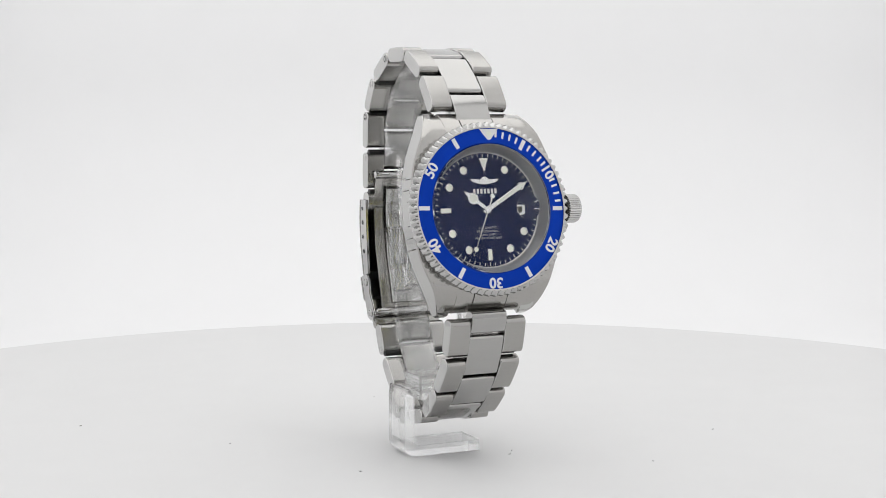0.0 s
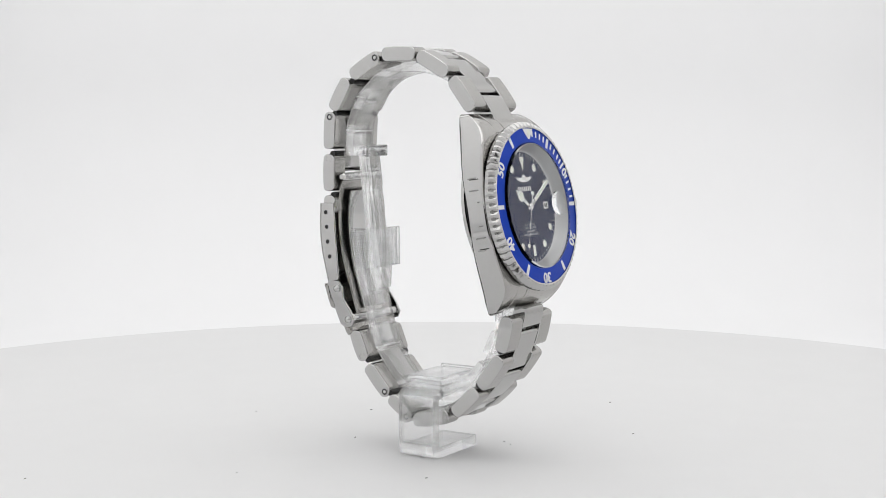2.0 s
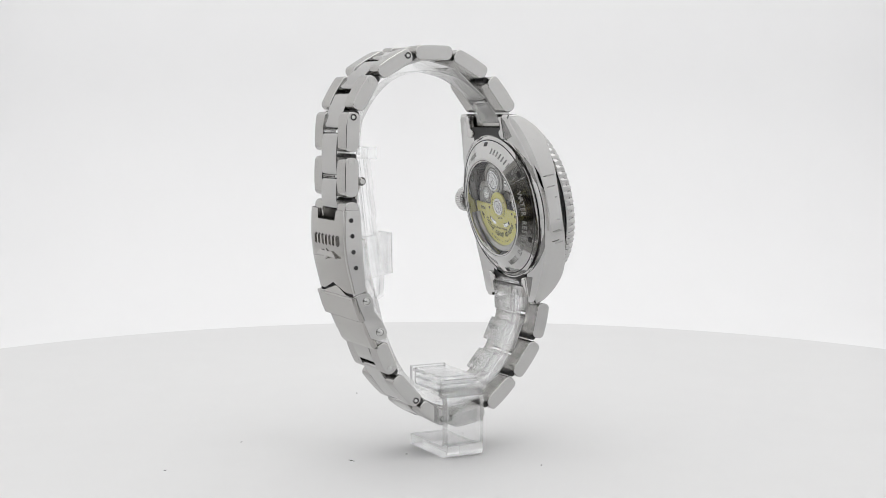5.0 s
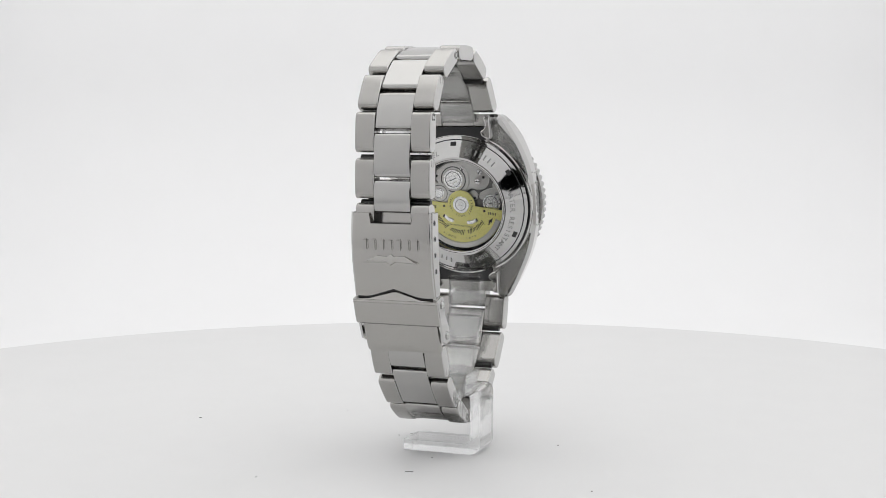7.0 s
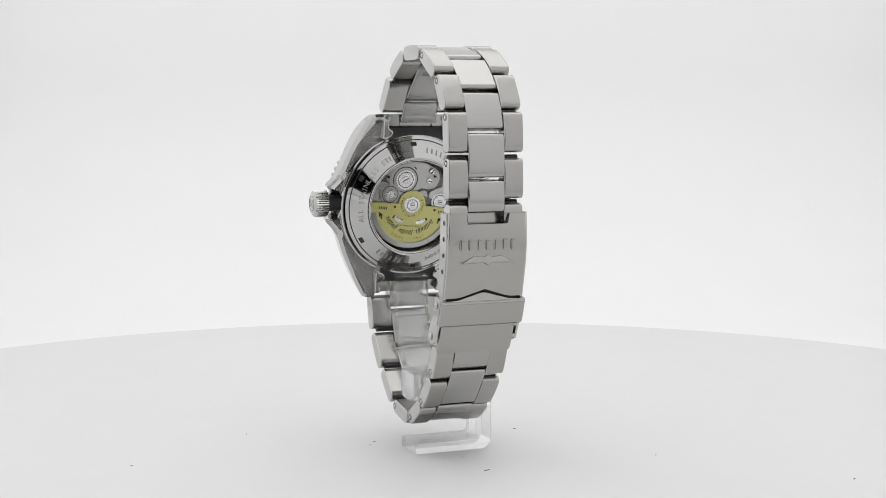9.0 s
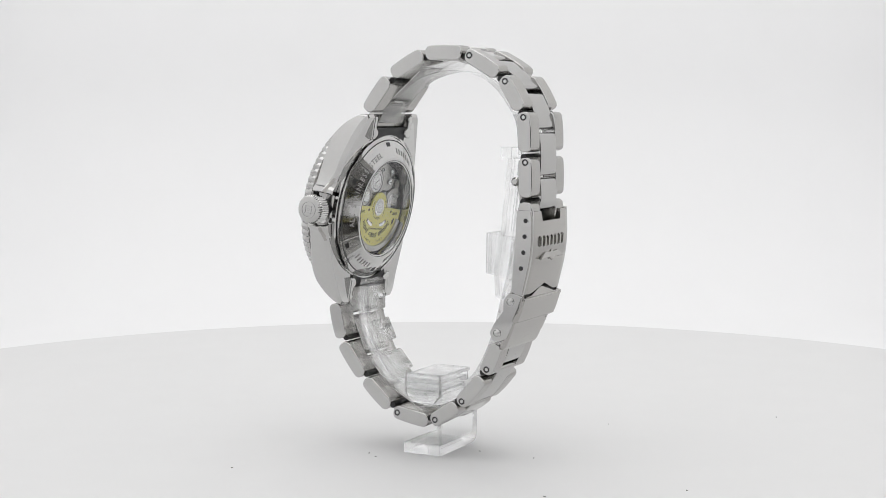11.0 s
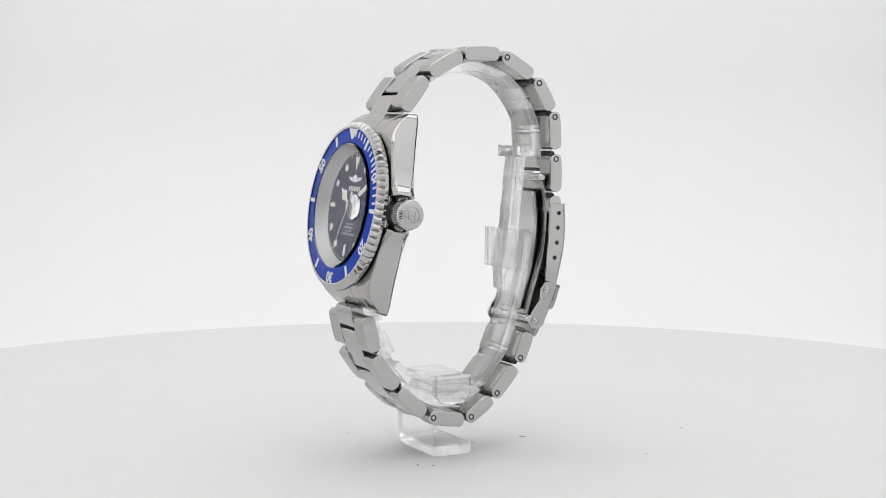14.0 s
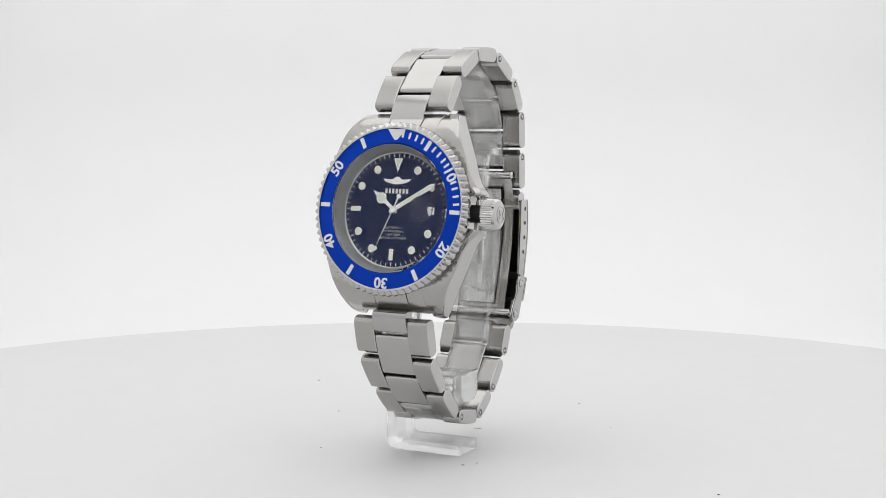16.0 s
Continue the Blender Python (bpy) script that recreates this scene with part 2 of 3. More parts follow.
# ---- turntable ----
def build_turntable():
    table = new("turntable")
    tagged(table, "large round white turntable platform with a matt top", "turntable")
    part("platform", lathe([(0, -13), (247, -13), (250, -11), (250.5, -3), (249.8, -0.4), (247, 0.6), (0, 0.6)], 160), WHITE, table)
    flecks = ((-2, 28, 2.2, 0.16, 20), (-2, 11.5, 0.7, 0.25, 70), (14.5, -14.5, 0.9, 0.3, 15), (17, -11, 0.7, 0.25, 80),
              (-30, -15, 0.8, 0.35, 140), (-86, 72, 0.9, 0.4, 30), (33, 47, 0.7, 0.3, 100), (84, -12, 0.8, 0.35, 10), (11, 76, 0.7, 0.3, 55),
              (-52, 30, 0.5, 0.25, 5), (46, -38, 0.5, 0.25, 120))
    for x, y, l, w, turn in flecks:
        poly = smooth_path([(-l / 2, 0), (-l / 4, w / 2), (l / 4, w / 3), (l / 2, 0.1)], 3) + [(l / 4, -w / 2), (-l / 4, -w / 3)]
        part("lint", prism(poly, 0.62, 0.76, frame_of=XYH), LINT, table, "tiny dark fleck of lint", tr(x, y, 0) @ pose(0, 0, 0, 0, 0, turn))
    return table


turntable = build_turntable()

# ---- watch ----
watch = tagged(new("wristwatch"), "steel diver's wristwatch with blue bezel on a clear stand", "watch")
TILT = 10.0
CASE = tr(0.4, -29.55, 69.8) @ Matrix.Rotation(radians(90 - TILT), 4, "X")   # x to 3 o'clock, y to 12, z out of the dial


def build_case():
    # plan outline of the case, half, from 12 to 6, with the crown guards on one side
    def half(guard):
        pts = [(10.6, 26.4), (13.2, 26.3), (14.5, 25.2), (16.6, 21.0), (18.8, 16.0)]
        pts += [(19.9, 13.2), (20.7, 10.8), (21.7, 8.7), (23.0, 6.8), (24.2, 5.6), (24.5, 4.6), (22.0, 4.1), (20.8, 3.6), (20.8, -3.6), (22.0, -4.1), (24.5, -4.6), (24.2, -5.6), (23.0, -6.8), (21.7, -8.7), (20.7, -10.8), (19.9, -13.2)] if guard else [(20.3, 11.5), (21.3, 6.0), (21.6, 0), (21.3, -6.0), (20.3, -11.5)]
        return pts + [(18.8, -16.0), (16.6, -21.0), (14.6, -25.4), (13.2, -26.8), (10.6, -26.9)]
    outline = smooth_path(half(True), 4) + [(10.3, -21.5)] + [(-10.3, -21.5)] + [(-x, y) for x, y in smooth_path(half(False), 4)[::-1]] + [(-10.3, 21.5), (10.3, 21.5)]
    # heights of the top and underside along the case, lugs dropping to the bracelet
    def top(v):
        a = abs(v)
        return -1.9 if a < 18 else -1.9 - 6.4 * min(1.0, (a - 18) / 8.8) ** 2.1
    def low(v):
        a = abs(v)
        return -8.1 - 2.5 * (a / 26) ** 2.2
    bm = bmesh.new()
    dense = []
    for i, (x, y) in enumerate(outline):
        x2, y2 = outline[(i + 1) % len(outline)]
        n = max(1, int(math.hypot(x2 - x, y2 - y) / 0.9))
        dense += [(x + (x2 - x) * k / n, y + (y2 - y) * k / n) for k in range(n)]
    def shrink(x, y, d):
        l = math.hypot(x, y)
        return x - x / l * d, y - y / l * d
    tiers = []
    for inset, level in ((1.0, 0.0), (0.75, 0.04), (0.12, 0.13), (0.0, 0.2), (0.0, 0.9), (0.08, 0.96), (0.35, 1.0)):
        row = []
        for x, y in dense:
            px, py = shrink(x, y, inset + 0.5 * level - 0.3)
            a, b = low(y), top(y)
            flare = min(1.0, max(0.0, (abs(x) - 21.0) / 2.5))
            b, a = b - 0.8 * flare, a + 1.2 * flare
            row.append(bm.verts.new((px, py, a + (b - a) * level)))
        tiers.append(row)
    n = len(dense)
    for p, q in zip(tiers, tiers[1:]):
        for i in range(n):
            bm.faces.new((p[i], p[(i + 1) % n], q[(i + 1) % n], q[i]))
    # top and underside run inwards to rings, so that the case stays hollow
    for row, r, z in ((tiers[-1], 16.6, -1.9), (tiers[0], 17.2, -8.2)):
        inner = []
        for x, y in dense:
            a = math.atan2(y, x)
            inner.append(bm.verts.new((r * math.cos(a), r * math.sin(a), z)))
        loops = [row]
        for k in range(1, 9):
            loop = []
            for vi, vo in zip(inner, row):
                p = vo.co.lerp(vi.co, k / 9)
                loop.append(bm.verts.new((p.x, p.y, top(p.y) if z > -4 else low(p.y))))
            loops.append(loop)
        loops.append(inner)
        for a, b in zip(loops, loops[1:]):
            for i in range(n):
                j = (i + 1) % n
                bm.faces.new((a[i], a[j], b[j], b[i]) if z > -4 else (a[j], a[i], b[i], b[j]))
    bmesh.ops.recalc_face_normals(bm, faces=bm.faces)
    for f in bm.faces:
        c = f.calc_center_median()
        f.material_index = 1 if abs(f.normal.z) < 0.55 or c.z < -7.5 else 0
    case = part("case", finish("case", bm, [SATIN, POLISHED], 40), None, watch, "satin steel case with polished sides", CASE)
    # side engraving, as bars
    marks = bars(7, 0.32, 2.6, 3.1, 0.05)
    bmesh.ops.transform(marks, matrix=Matrix.Translation((-21.5, -0.4, -4.8)) @ Matrix.Rotation(radians(-90), 4, "Y") @ Matrix.Rotation(radians(-90), 4, "Z"), verts=marks.verts)
    part("side_engraving", marks, ETCH, case)
    # end links that close the lugs
    for s, name in ((1, "end_link"), (-1, "end_link")):
        pr = [(20.4, -2.25), (22.5, -3.3), (24.5, -5.0), (26.0, -7.0), (26.2, -8.2), (24.0, -8.6), (20.4, -8.4)]
        bm = bmesh.new()
        for x0, x1, o in ((-9.95, -4.95, 0.0), (-4.8, 4.8, 0.12), (4.95, 9.95, 0.0)):
            prism([(s * p, q + o) for p, q in pr], x0, x1, 0.15, frame_of=lambda p, q, h: (h, p, q), bm=bm)
        part(name, bm, SATIN, watch, "satin steel end piece between the lugs", CASE)
    # lug screws at the back; black plates stand for the hollows' shade
    for s in (1, -1):
        for k in (-1, 1):
            hook = smooth_path([(10.4, 19.6), (8.8, 19.7), (7.6, 20.6), (7.5, 21.8), (8.5, 22.5), (8.9, 24.0), (8.4, 25.4), (9.2, 26.0), (10.4, 25.9)], 3)
            part("lug_hook", prism([(k * x, s * y) for x, y in hook], -10.8, -9.0, 0.35, frame_of=XYH), POLISHED, case, "polished hook of the bracelet end piece")
        inner = [(20.55 * math.sin(radians(a)), s * 20.55 * math.cos(radians(a))) for a in range(-24, 25, 6)]
        bm = prism(inner + [(8.7, s * 22.7), (-8.7, s * 22.7)], -9.95, -9.8, frame_of=XYH)
        part("lug_gap_shade", bm, DARK, case, "black plate painting the shade between case back and bracelet")
    return case


def build_bezel():
    bm = bmesh.new()
    teeth, per = 72, 8
    n = teeth * per
    prof = [(20.9, -1.55, 0), (22.1, -1.55, 0), (22.5, -1.2, 0.2), (22.75, -0.2, 0.6), (22.6, 0.7, 1.0), (21.9, 1.35, 0.8), (21.3, 1.55, 0), (20.9, 1.5, 0)]
    rows = []
    for i in range(n):
        a = 2 * math.pi * i / n
        dip = 0.75 * max(0.0, 1 - abs(i % per - per / 2) / 3.0)
        rows.append([bm.verts.new(((r - dip * k) * math.cos(a), (r - dip * k) * math.sin(a), h - dip * k * 0.25)) for r, h, k in prof])
    for i in range(n):
        p, q = rows[i], rows[(i + 1) % n]
        for j in range(len(prof)):
            k = (j + 1) % len(prof)
            bm.faces.new((p[j], q[j], q[k], p[k]))
    turn = CASE @ pose(0, 0, 0, 0, 0, -1.5)
    bezel = part("bezel", bm, RIM, watch, "notched polished steel rotating bezel", turn, 22)
    # black ring fills the gap, its colour standing for the shade there
    part("bezel_gap_shade", ring(18.0, 21.3, -1.95, -1.5, 96), DARK, bezel, "black ring painting the shade under the bezel")
    ins = part("bezel_insert", lathe([(16.75, 1.0), (17.1, 1.42), (20.9, 1.12), (21.25, 0.9), (21.0, 0.4), (16.75, 0.4), (16.75, 1.0)], 128), BLUE, bezel, "blue aluminium minute ring")
    h = 1.34

    def mark(a, r0, r1, w):
        bm = box_bm(-w / 2, w / 2, r0, r1, h - 0.12, h + 0.03)
        bmesh.ops.transform(bm, matrix=Matrix.Rotation(radians(-a), 4, "Z"), verts=bm.verts)
        return bm
    for m in (5, 15, 25, 35, 45, 55):
        part("minute_mark", mark(m * 6, 17.6, 20.6, 1.05), PRINT, ins)
    for m in list(range(1, 5)) + list(range(6, 9)) + list(range(12, 15)) + [9, 11]:
        if m in (9, 11):
            part("minute_mark", mark(m * 6 + (-1.2 if m == 9 else 1.2), 18.6, 20.3, 0.55), PRINT, ins)
        else:
            part("minute_mark", mark(m * 6, 18.6, 20.3, 0.55), PRINT, ins)
    for m in (10, 20, 30, 40, 50):
        bm = letters(str(m), 2.75, 0.16, 0.98, 0.035)
        bmesh.ops.transform(bm, matrix=Matrix.Rotation(radians(-m * 6), 4, "Z") @ Matrix.Translation((0, 19.2, h - 0.03)) @ Matrix.Diagonal((1.05, 1, 1, 1)), verts=bm.verts)
        part("minute_number", bm, PRINT, ins)
    part("zero_triangle", prism([(-2.7, 20.7), (2.7, 20.7), (0, 17.3)], h - 0.16, h + 0.02, 0.05, frame_of=XYH), PRINT, ins)
    part("zero_pip", disc(0.75, h, h + 0.18, 0.08, 20, (0, 19.5)), LUME, ins)
    return bezel


def build_dial():
    D = -2.6
    dial = part("dial", disc(15.6, D - 0.6, D, 0, 96), DIAL, watch, "navy blue dial with pale indices", CASE)
    part("inner_flange", lathe([(14.9, D + 0.02), (15.2, D + 0.25), (16.6, 0.55), (16.75, 0.55), (16.75, D), (14.9, D), (14.9, D + 0.02)], 128), FLANGE, dial, "brushed steel inner flange ring")
    for k in range(60):
        a = k * 6
        long = k % 5 == 0
        bm = box_bm(-0.09, 0.09, 13.75 if long else 13.95, 14.75, D, D + 0.03)
        bmesh.ops.transform(bm, matrix=Matrix.Rotation(radians(-a), 4, "Z"), verts=bm.verts)
        part("minute_tick", bm, PRINT, dial)
    for hr in (1, 2, 4, 5, 7, 8, 10, 11):
        a = radians(hr * 30)
        c = (11.95 * math.sin(a), 11.95 * math.cos(a))
        ix = part("hour_index", ring(0.82, 1.08, D, D + 0.42, 28, center=c), HAND, dial)
        part("lume", disc(0.84, D, D + 0.34, 0.1, 24, c), LUME, ix)
    for hr in (6, 9):
        m = Matrix.Rotation(radians(-hr * 30), 4, "Z")
        bm = box_bm(-0.68, 0.68, 10.2, 13.3, D, D + 0.4, 0.12)
        bmesh.ops.transform(bm, matrix=m, verts=bm.verts)
        ix = part("hour_index", bm, HAND, dial)
        bm = box_bm(-0.46, 0.46, 10.45, 13.05, D + 0.3, D + 0.44, 0.05)
        bmesh.ops.transform(bm, matrix=m, verts=bm.verts)
        part("lume", bm, LUME, ix)
    ix = part("hour_index", prism([(-1.42, 13.6), (1.42, 13.6), (0, 9.6)], D, D + 0.4, 0.12, frame_of=XYH), HAND, dial)
    part("lume", prism([(-1.0, 13.32), (1.0, 13.32), (0, 10.5)], D + 0.3, D + 0.44, 0.05, frame_of=XYH), LUME, ix)
    # winged emblem and brand as plain shapes
    wing = [(-4.2, 8.15), (-1.3, 7.95), (-0.75, 8.5), (0, 8.75), (0.75, 8.5), (1.3, 7.95), (4.2, 8.15), (3.6, 7.35), (1.6, 6.75), (0, 6.6), (-1.6, 6.75), (-3.6, 7.35)]
    part("emblem", prism(wing, D, D + 0.3, 0.12, frame_of=XYH), HAND, dial)
    bm = bars(7, 0.62, 1.25, 1.02)
    bmesh.ops.translate(bm, vec=(0.0, 4.9, D + 0.03), verts=bm.verts)
    part("brand_bars", bm, PRINT, dial)
    for body, v, cap in (("AUTOMATIC", -4.7, 0.62), ("PROFESSIONAL", -5.6, 0.62), ("660ft-200M", -6.5, 0.58), ("WATER RESISTANT", -7.4, 0.62)):
        bm = letters(body, cap, 0.03, 1.08)
        bmesh.ops.translate(bm, vec=(0, v, D + 0.03), verts=bm.verts)
        part("dial_text", bm, PALE, dial)
    win = part("date_window", box_bm(9.1, 11.5, -0.95, 0.95, D - 0.02, D + 0.05), PRINT, dial)
    bm = bars(2, 0.55, 1.2, 0.9)
    bmesh.ops.translate(bm, vec=(10.2, 0, D + 0.07), verts=bm.verts)
    part("date_bars", bm, BLACKINK, win)

    def hand(name, poly, z, thick, ang, lume=None, mat=HAND):
        turn = Matrix.Rotation(radians(-ang), 4, "Z")
        h = part(name, prism(poly, z, z + thick, 0.08, 1, frame_of=XYH), mat, dial, m=turn)
        for k in (lume or []):
            part("lume", prism(k, z + thick - 0.02, z + thick + 0.05, 0, frame_of=XYH), LUME, h)
        return h
    circ = lambda cx, cy, r, n=20: [(cx + r * math.sin(2 * math.pi * i / n), cy + r * math.cos(2 * math.pi * i / n)) for i in range(n)]
    # hour hand with its round lume field and point
    arc = [(5.3 * 0 + 1.55 * math.sin(radians(a)), 4.9 + 1.55 * math.cos(radians(a))) for a in range(25, 156, 13)]
    poly = [(0.0, 8.3)] + [(0.62, 6.5)] + arc + [(0.5, 3.0), (0.5, -1.2), (-0.5, -1.2), (-0.5, 3.0)] + [(-x, y) for x, y in arc[::-1]] + [(-0.62, 6.5)]
    hand("hour_hand", poly, D + 0.75, 0.16, -53, [circ(0, 4.9, 1.2)])
    poly = [(0, 13.9), (0.72, 12.2), (0.62, 2.0), (0.42, -1.4), (-0.42, -1.4), (-0.62, 2.0), (-0.72, 12.2)]
    hand("minute_hand", poly, D + 1.05, 0.16, 59.5, [[(0, 13.2), (0.45, 12.0), (0.38, 3.2), (-0.38, 3.2), (-0.45, 12.0)]])
    poly = [(0.07, 13.2), (0.13, 0), (0.2, -3.2)] + [(0.7 * math.sin(radians(a)), -3.7 - 0.7 * math.cos(radians(a))) for a in range(120, -121, -30)] + [(-0.2, -3.2), (-0.13, 0), (-0.07, 13.2)]
    sec = hand("second_hand", poly, D + 1.3, 0.1, 203)
    part("lume", disc(0.62, D + 1.28, D + 1.46, 0.05, 20, (0, 11.2)), LUME, sec)
    part("hand_cap", disc(0.95, D + 0.7, D + 1.5, 0.2, 24), HAND, dial)
    # crystal with its magnifying lens
    pane = lathe([(0, 0.55), (16.7, 0.55), (16.75, 0.7), (16.75, 1.75), (16.4, 2.05), (0, 2.05)], 96)
    crystal = part("crystal", pane, CRYSTAL, watch, "flat clear watch crystal", CASE)
    crystal.visible_shadow = False
    lens = part("date_magnifier", lathe([(0, 2.06), (3.3, 2.06), (3.35, 2.5), (3.1, 2.75), (2.4, 3.05), (1.3, 3.25), (0, 3.32)], 48), CRYSTAL, crystal, "domed date magnifier", tr(10.0, 0, 0))
    lens.visible_shadow = False
    return dial


def build_crown():
    bm = bmesh.new()
    n, prof = 216, [(0.0, 0, 0), (2.4, 0, 0), (2.6, 0.2, 0), (3.5, 0.4, 0.5), (3.9, 0.7, 1), (3.9, 3.7, 1), (3.6, 4.3, 0.6), (2.9, 4.7, 0), (1.4, 4.9, 0), (0.0, 4.9, 0)]
    rows = []
    for i in range(n):
        a = 2 * math.pi * i / n
        k = 0.24 * (0.5 + 0.5 * math.cos(a * 36))
        rows.append([bm.verts.new((h, (r - k * g) * math.cos(a), (r - k * g) * math.sin(a))) for r, h, g in prof])
    for i in range(n):
        p, q = rows[i], rows[(i + 1) % n]
        for j in range(len(prof) - 1):
            bm.faces.new((p[j], q[j], q[j + 1], p[j + 1]))
    bmesh.ops.remove_doubles(bm, verts=bm.verts, dist=1e-4)
    crown = part("crown", bm, POLISHED, watch, "knurled polished steel crown", CASE @ tr(24.1, 0, -5.3), 30)
    bm = ring(2.0, 2.25, 4.78, 4.93, 40)
    for k in range(4):
        merge(bm, box_bm(-1.05, 1.05, 0.8, 1.05, 4.86, 5.0), Matrix.Rotation(k * math.pi / 2, 4, "Z"))
    merge(bm, disc(0.42, 4.86, 5.02, 0.05, 20))
    bmesh.ops.transform(bm, matrix=Matrix.Rotation(radians(90), 4, "Y"), verts=bm.verts)
    part("crown_emblem", bm, RIM, crown)
    bm = bmesh.new()
    lathe([(0, 20.0), (2.3, 20.0), (2.3, 24.4), (0, 24.4)], 32, bm=bm)
    bmesh.ops.transform(bm, matrix=Matrix.Rotation(radians(90), 4, "Y"), verts=bm.verts)
    part("crown_tube", bm, DARK, watch, "dark crown tube", CASE @ tr(0, 0, -5.3))


def build_back():
    flip = CASE @ Matrix.Rotation(math.pi, 4, "Y")   # z out of the back, y to 12
    back = part("case_back", lathe([(13.4, 11.2), (13.4, 12.3), (13.9, 12.55), (14.5, 12.5), (18.6, 10.3), (19.6, 9.9), (20.2, 9.6), (20.4, 8.1), (13.4, 8.1), (13.4, 11.2)], 128), POLISHED, watch,
                "polished steel case back ring with engraving", flip)
    for r0, r1, z0, z1 in ((19.05, 19.35, 9.95, 10.12), (20.42, 20.75, 8.2, 9.0), (13.75, 13.88, 12.3, 12.56)):
        part("back_groove", ring(r0, r1, z0, z1, 128), DARK, back)
    part("back_rim", lathe([(20.75, 8.3), (20.75, 9.2), (21.0, 9.35), (21.3, 9.2), (21.3, 8.3), (20.75, 8.3)], 128), POLISHED, back)
    for body, mid, rad, cap, inw in (("ALL STAINLESS STEEL", -62, 16.2, 1.5, False), ("WATER RESISTANT 200M", 118, 16.2, 1.5, False)):
        bm = bmesh.new()
        step = 4.6
        for i, ch in enumerate(body):
            if ch == " ":
                continue
            a = mid + (i - (len(body) - 1) / 2) * step
            m = Matrix.Rotation(radians(-a), 4, "Z") @ Matrix.Translation((0, rad, 11.62)) @ Matrix.Rotation(radians(-28.5), 4, "X")
            merge(bm, letters(ch, cap, 0.12), m)
        part("back_text", bm, ETCH, back)
    for count, mid in ((7, 26), (6, 205)):
        bm = bmesh.new()
        for i in range(count):
            a = mid + (i - (count - 1) / 2) * 5.2
            m = Matrix.Rotation(radians(-a), 4, "Z") @ Matrix.Translation((0, 16.6, 11.42)) @ Matrix.Rotation(radians(-28.5), 4, "X")
            merge(bm, box_bm(-0.2, 0.2, -0.8, 0.8, -0.06, 0.06), m)
        part("back_bars", bm, ETCH, back)
    for k in range(6):
        a = k * 60 - 3
        bm = box_bm(-0.85, 0.85, -0.6, 0.6, -0.5, 0.05)
        bmesh.ops.transform(bm, matrix=Matrix.Rotation(radians(-a), 4, "Z") @ Matrix.Translation((0, 18.1, 10.6)) @ Matrix.Rotation(radians(-28.5), 4, "X"), verts=bm.verts)
        part("wrench_slot", bm, DARK, back)
    # movement behind the glass
    well = part("movement_well", lathe([(0, 7.6), (13.6, 7.6), (13.6, 8.0), (0, 8.0)], 64), WELL, watch, "dark automatic movement plate", flip)

    def gear(r, z, center, teeth=0):
        if not teeth:
            return disc(r, z, z + 0.5, 0.12, 48, center)
        poly = []
        for i in range(teeth * 2):
            q = r if i % 2 else r - 0.3
            for d in (-0.25, 0.25):
                a = math.pi * (i + d) / teeth
                poly.append((center[0] + q * math.cos(a), center[1] + q * math.sin(a)))
        return prism(poly, z, z + 0.3, frame_of=XYH)
    sector = lambda r, a0, a1, st=5: [(r * math.cos(radians(a)), r * math.sin(radians(a))) for a in range(a0, a1 + 1, st)]
    part("base_plate", prism(sector(12.6, -175, 180), 7.98, 8.1, frame_of=XYH), PLATE, well, "dull grey movement base plate")
    bridges = ([(-7.4, 9.6), (-4.6, 11.5), (0, 12.4), (4.2, 11.8), (7.6, 9.8), (8.6, 7.4), (7.4, 4.8), (5.0, 4.2), (3.0, 4.6), (1.2, 3.6), (-2.6, 3.2), (-5.4, 4.9), (-7.6, 7.0)],
               [(-11.8, 3.6), (-10.4, 6.2), (-8.2, 6.6), (-5.4, 4.6), (-4.2, 1.6), (-6.0, -0.6), (-12.0, -0.4)],
               [(5.6, 3.4), (8.2, 4.6), (11.0, 4.8), (12.0, 2.6), (11.4, 1.8), (9.4, 2.6), (7.0, 1.4), (5.4, 1.8)])
    for k, poly in enumerate(bridges):
        part("movement_bridge", prism(smooth_path(poly + poly[:1], 4)[:-1], 8.0, 8.5 + 0.1 * k, 0.15, frame_of=XYH), MOVEMENT, well, "grey movement bridge")
    for x, y, r, z, teeth in ((-2.2, 7.3, 4.9, 8.55, 64), (-2.2, 7.3, 3.0, 8.7, 0), (-6.7, 3.1, 3.2, 8.7, 44), (-6.7, 3.1, 1.6, 8.9, 0), (9.0, 0.4, 2.7, 8.3, 0), (10.6, 5.8, 1.2, 8.3, 20), (3.6, 2.6, 1.5, 8.35, 22)):
        wheel = part("wheel", gear(r, z, (x, y), teeth), MOVEMENT if teeth else HAND, well)
        if r > 1.5:
            top = z + (0.3 if teeth else 0.5)
            part("wheel_groove", ring(r * 0.72, r * 0.78, top, top + 0.03, 48, center=(x, y)), DARK, wheel)
    for x, y, r in ((-2.2, 7.3, 1.15), (6.0, 9.6, 0.85), (5.2, 6.8, 0.85), (-6.7, 3.1, 0.5), (10.9, 3.2, 0.55), (-10.2, 4.4, 0.5), (-9.6, 1.0, 0.7), (9.0, 0.4, 0.6), (0.6, 10.6, 0.55)):
        screw = part("screw", disc(r, 8.7, 9.3, 0.12, 24, (x, y)), HAND, well)
        slot = box_bm(-r * 0.85, r * 0.85, -0.13, 0.13, 9.29, 9.34)
        bmesh.ops.transform(slot, matrix=Matrix.Translation((x, y, 0)) @ Matrix.Rotation(x * 1.7 + y, 4, "Z"), verts=slot.verts)
        part("screw_slot", slot, DARK, screw)
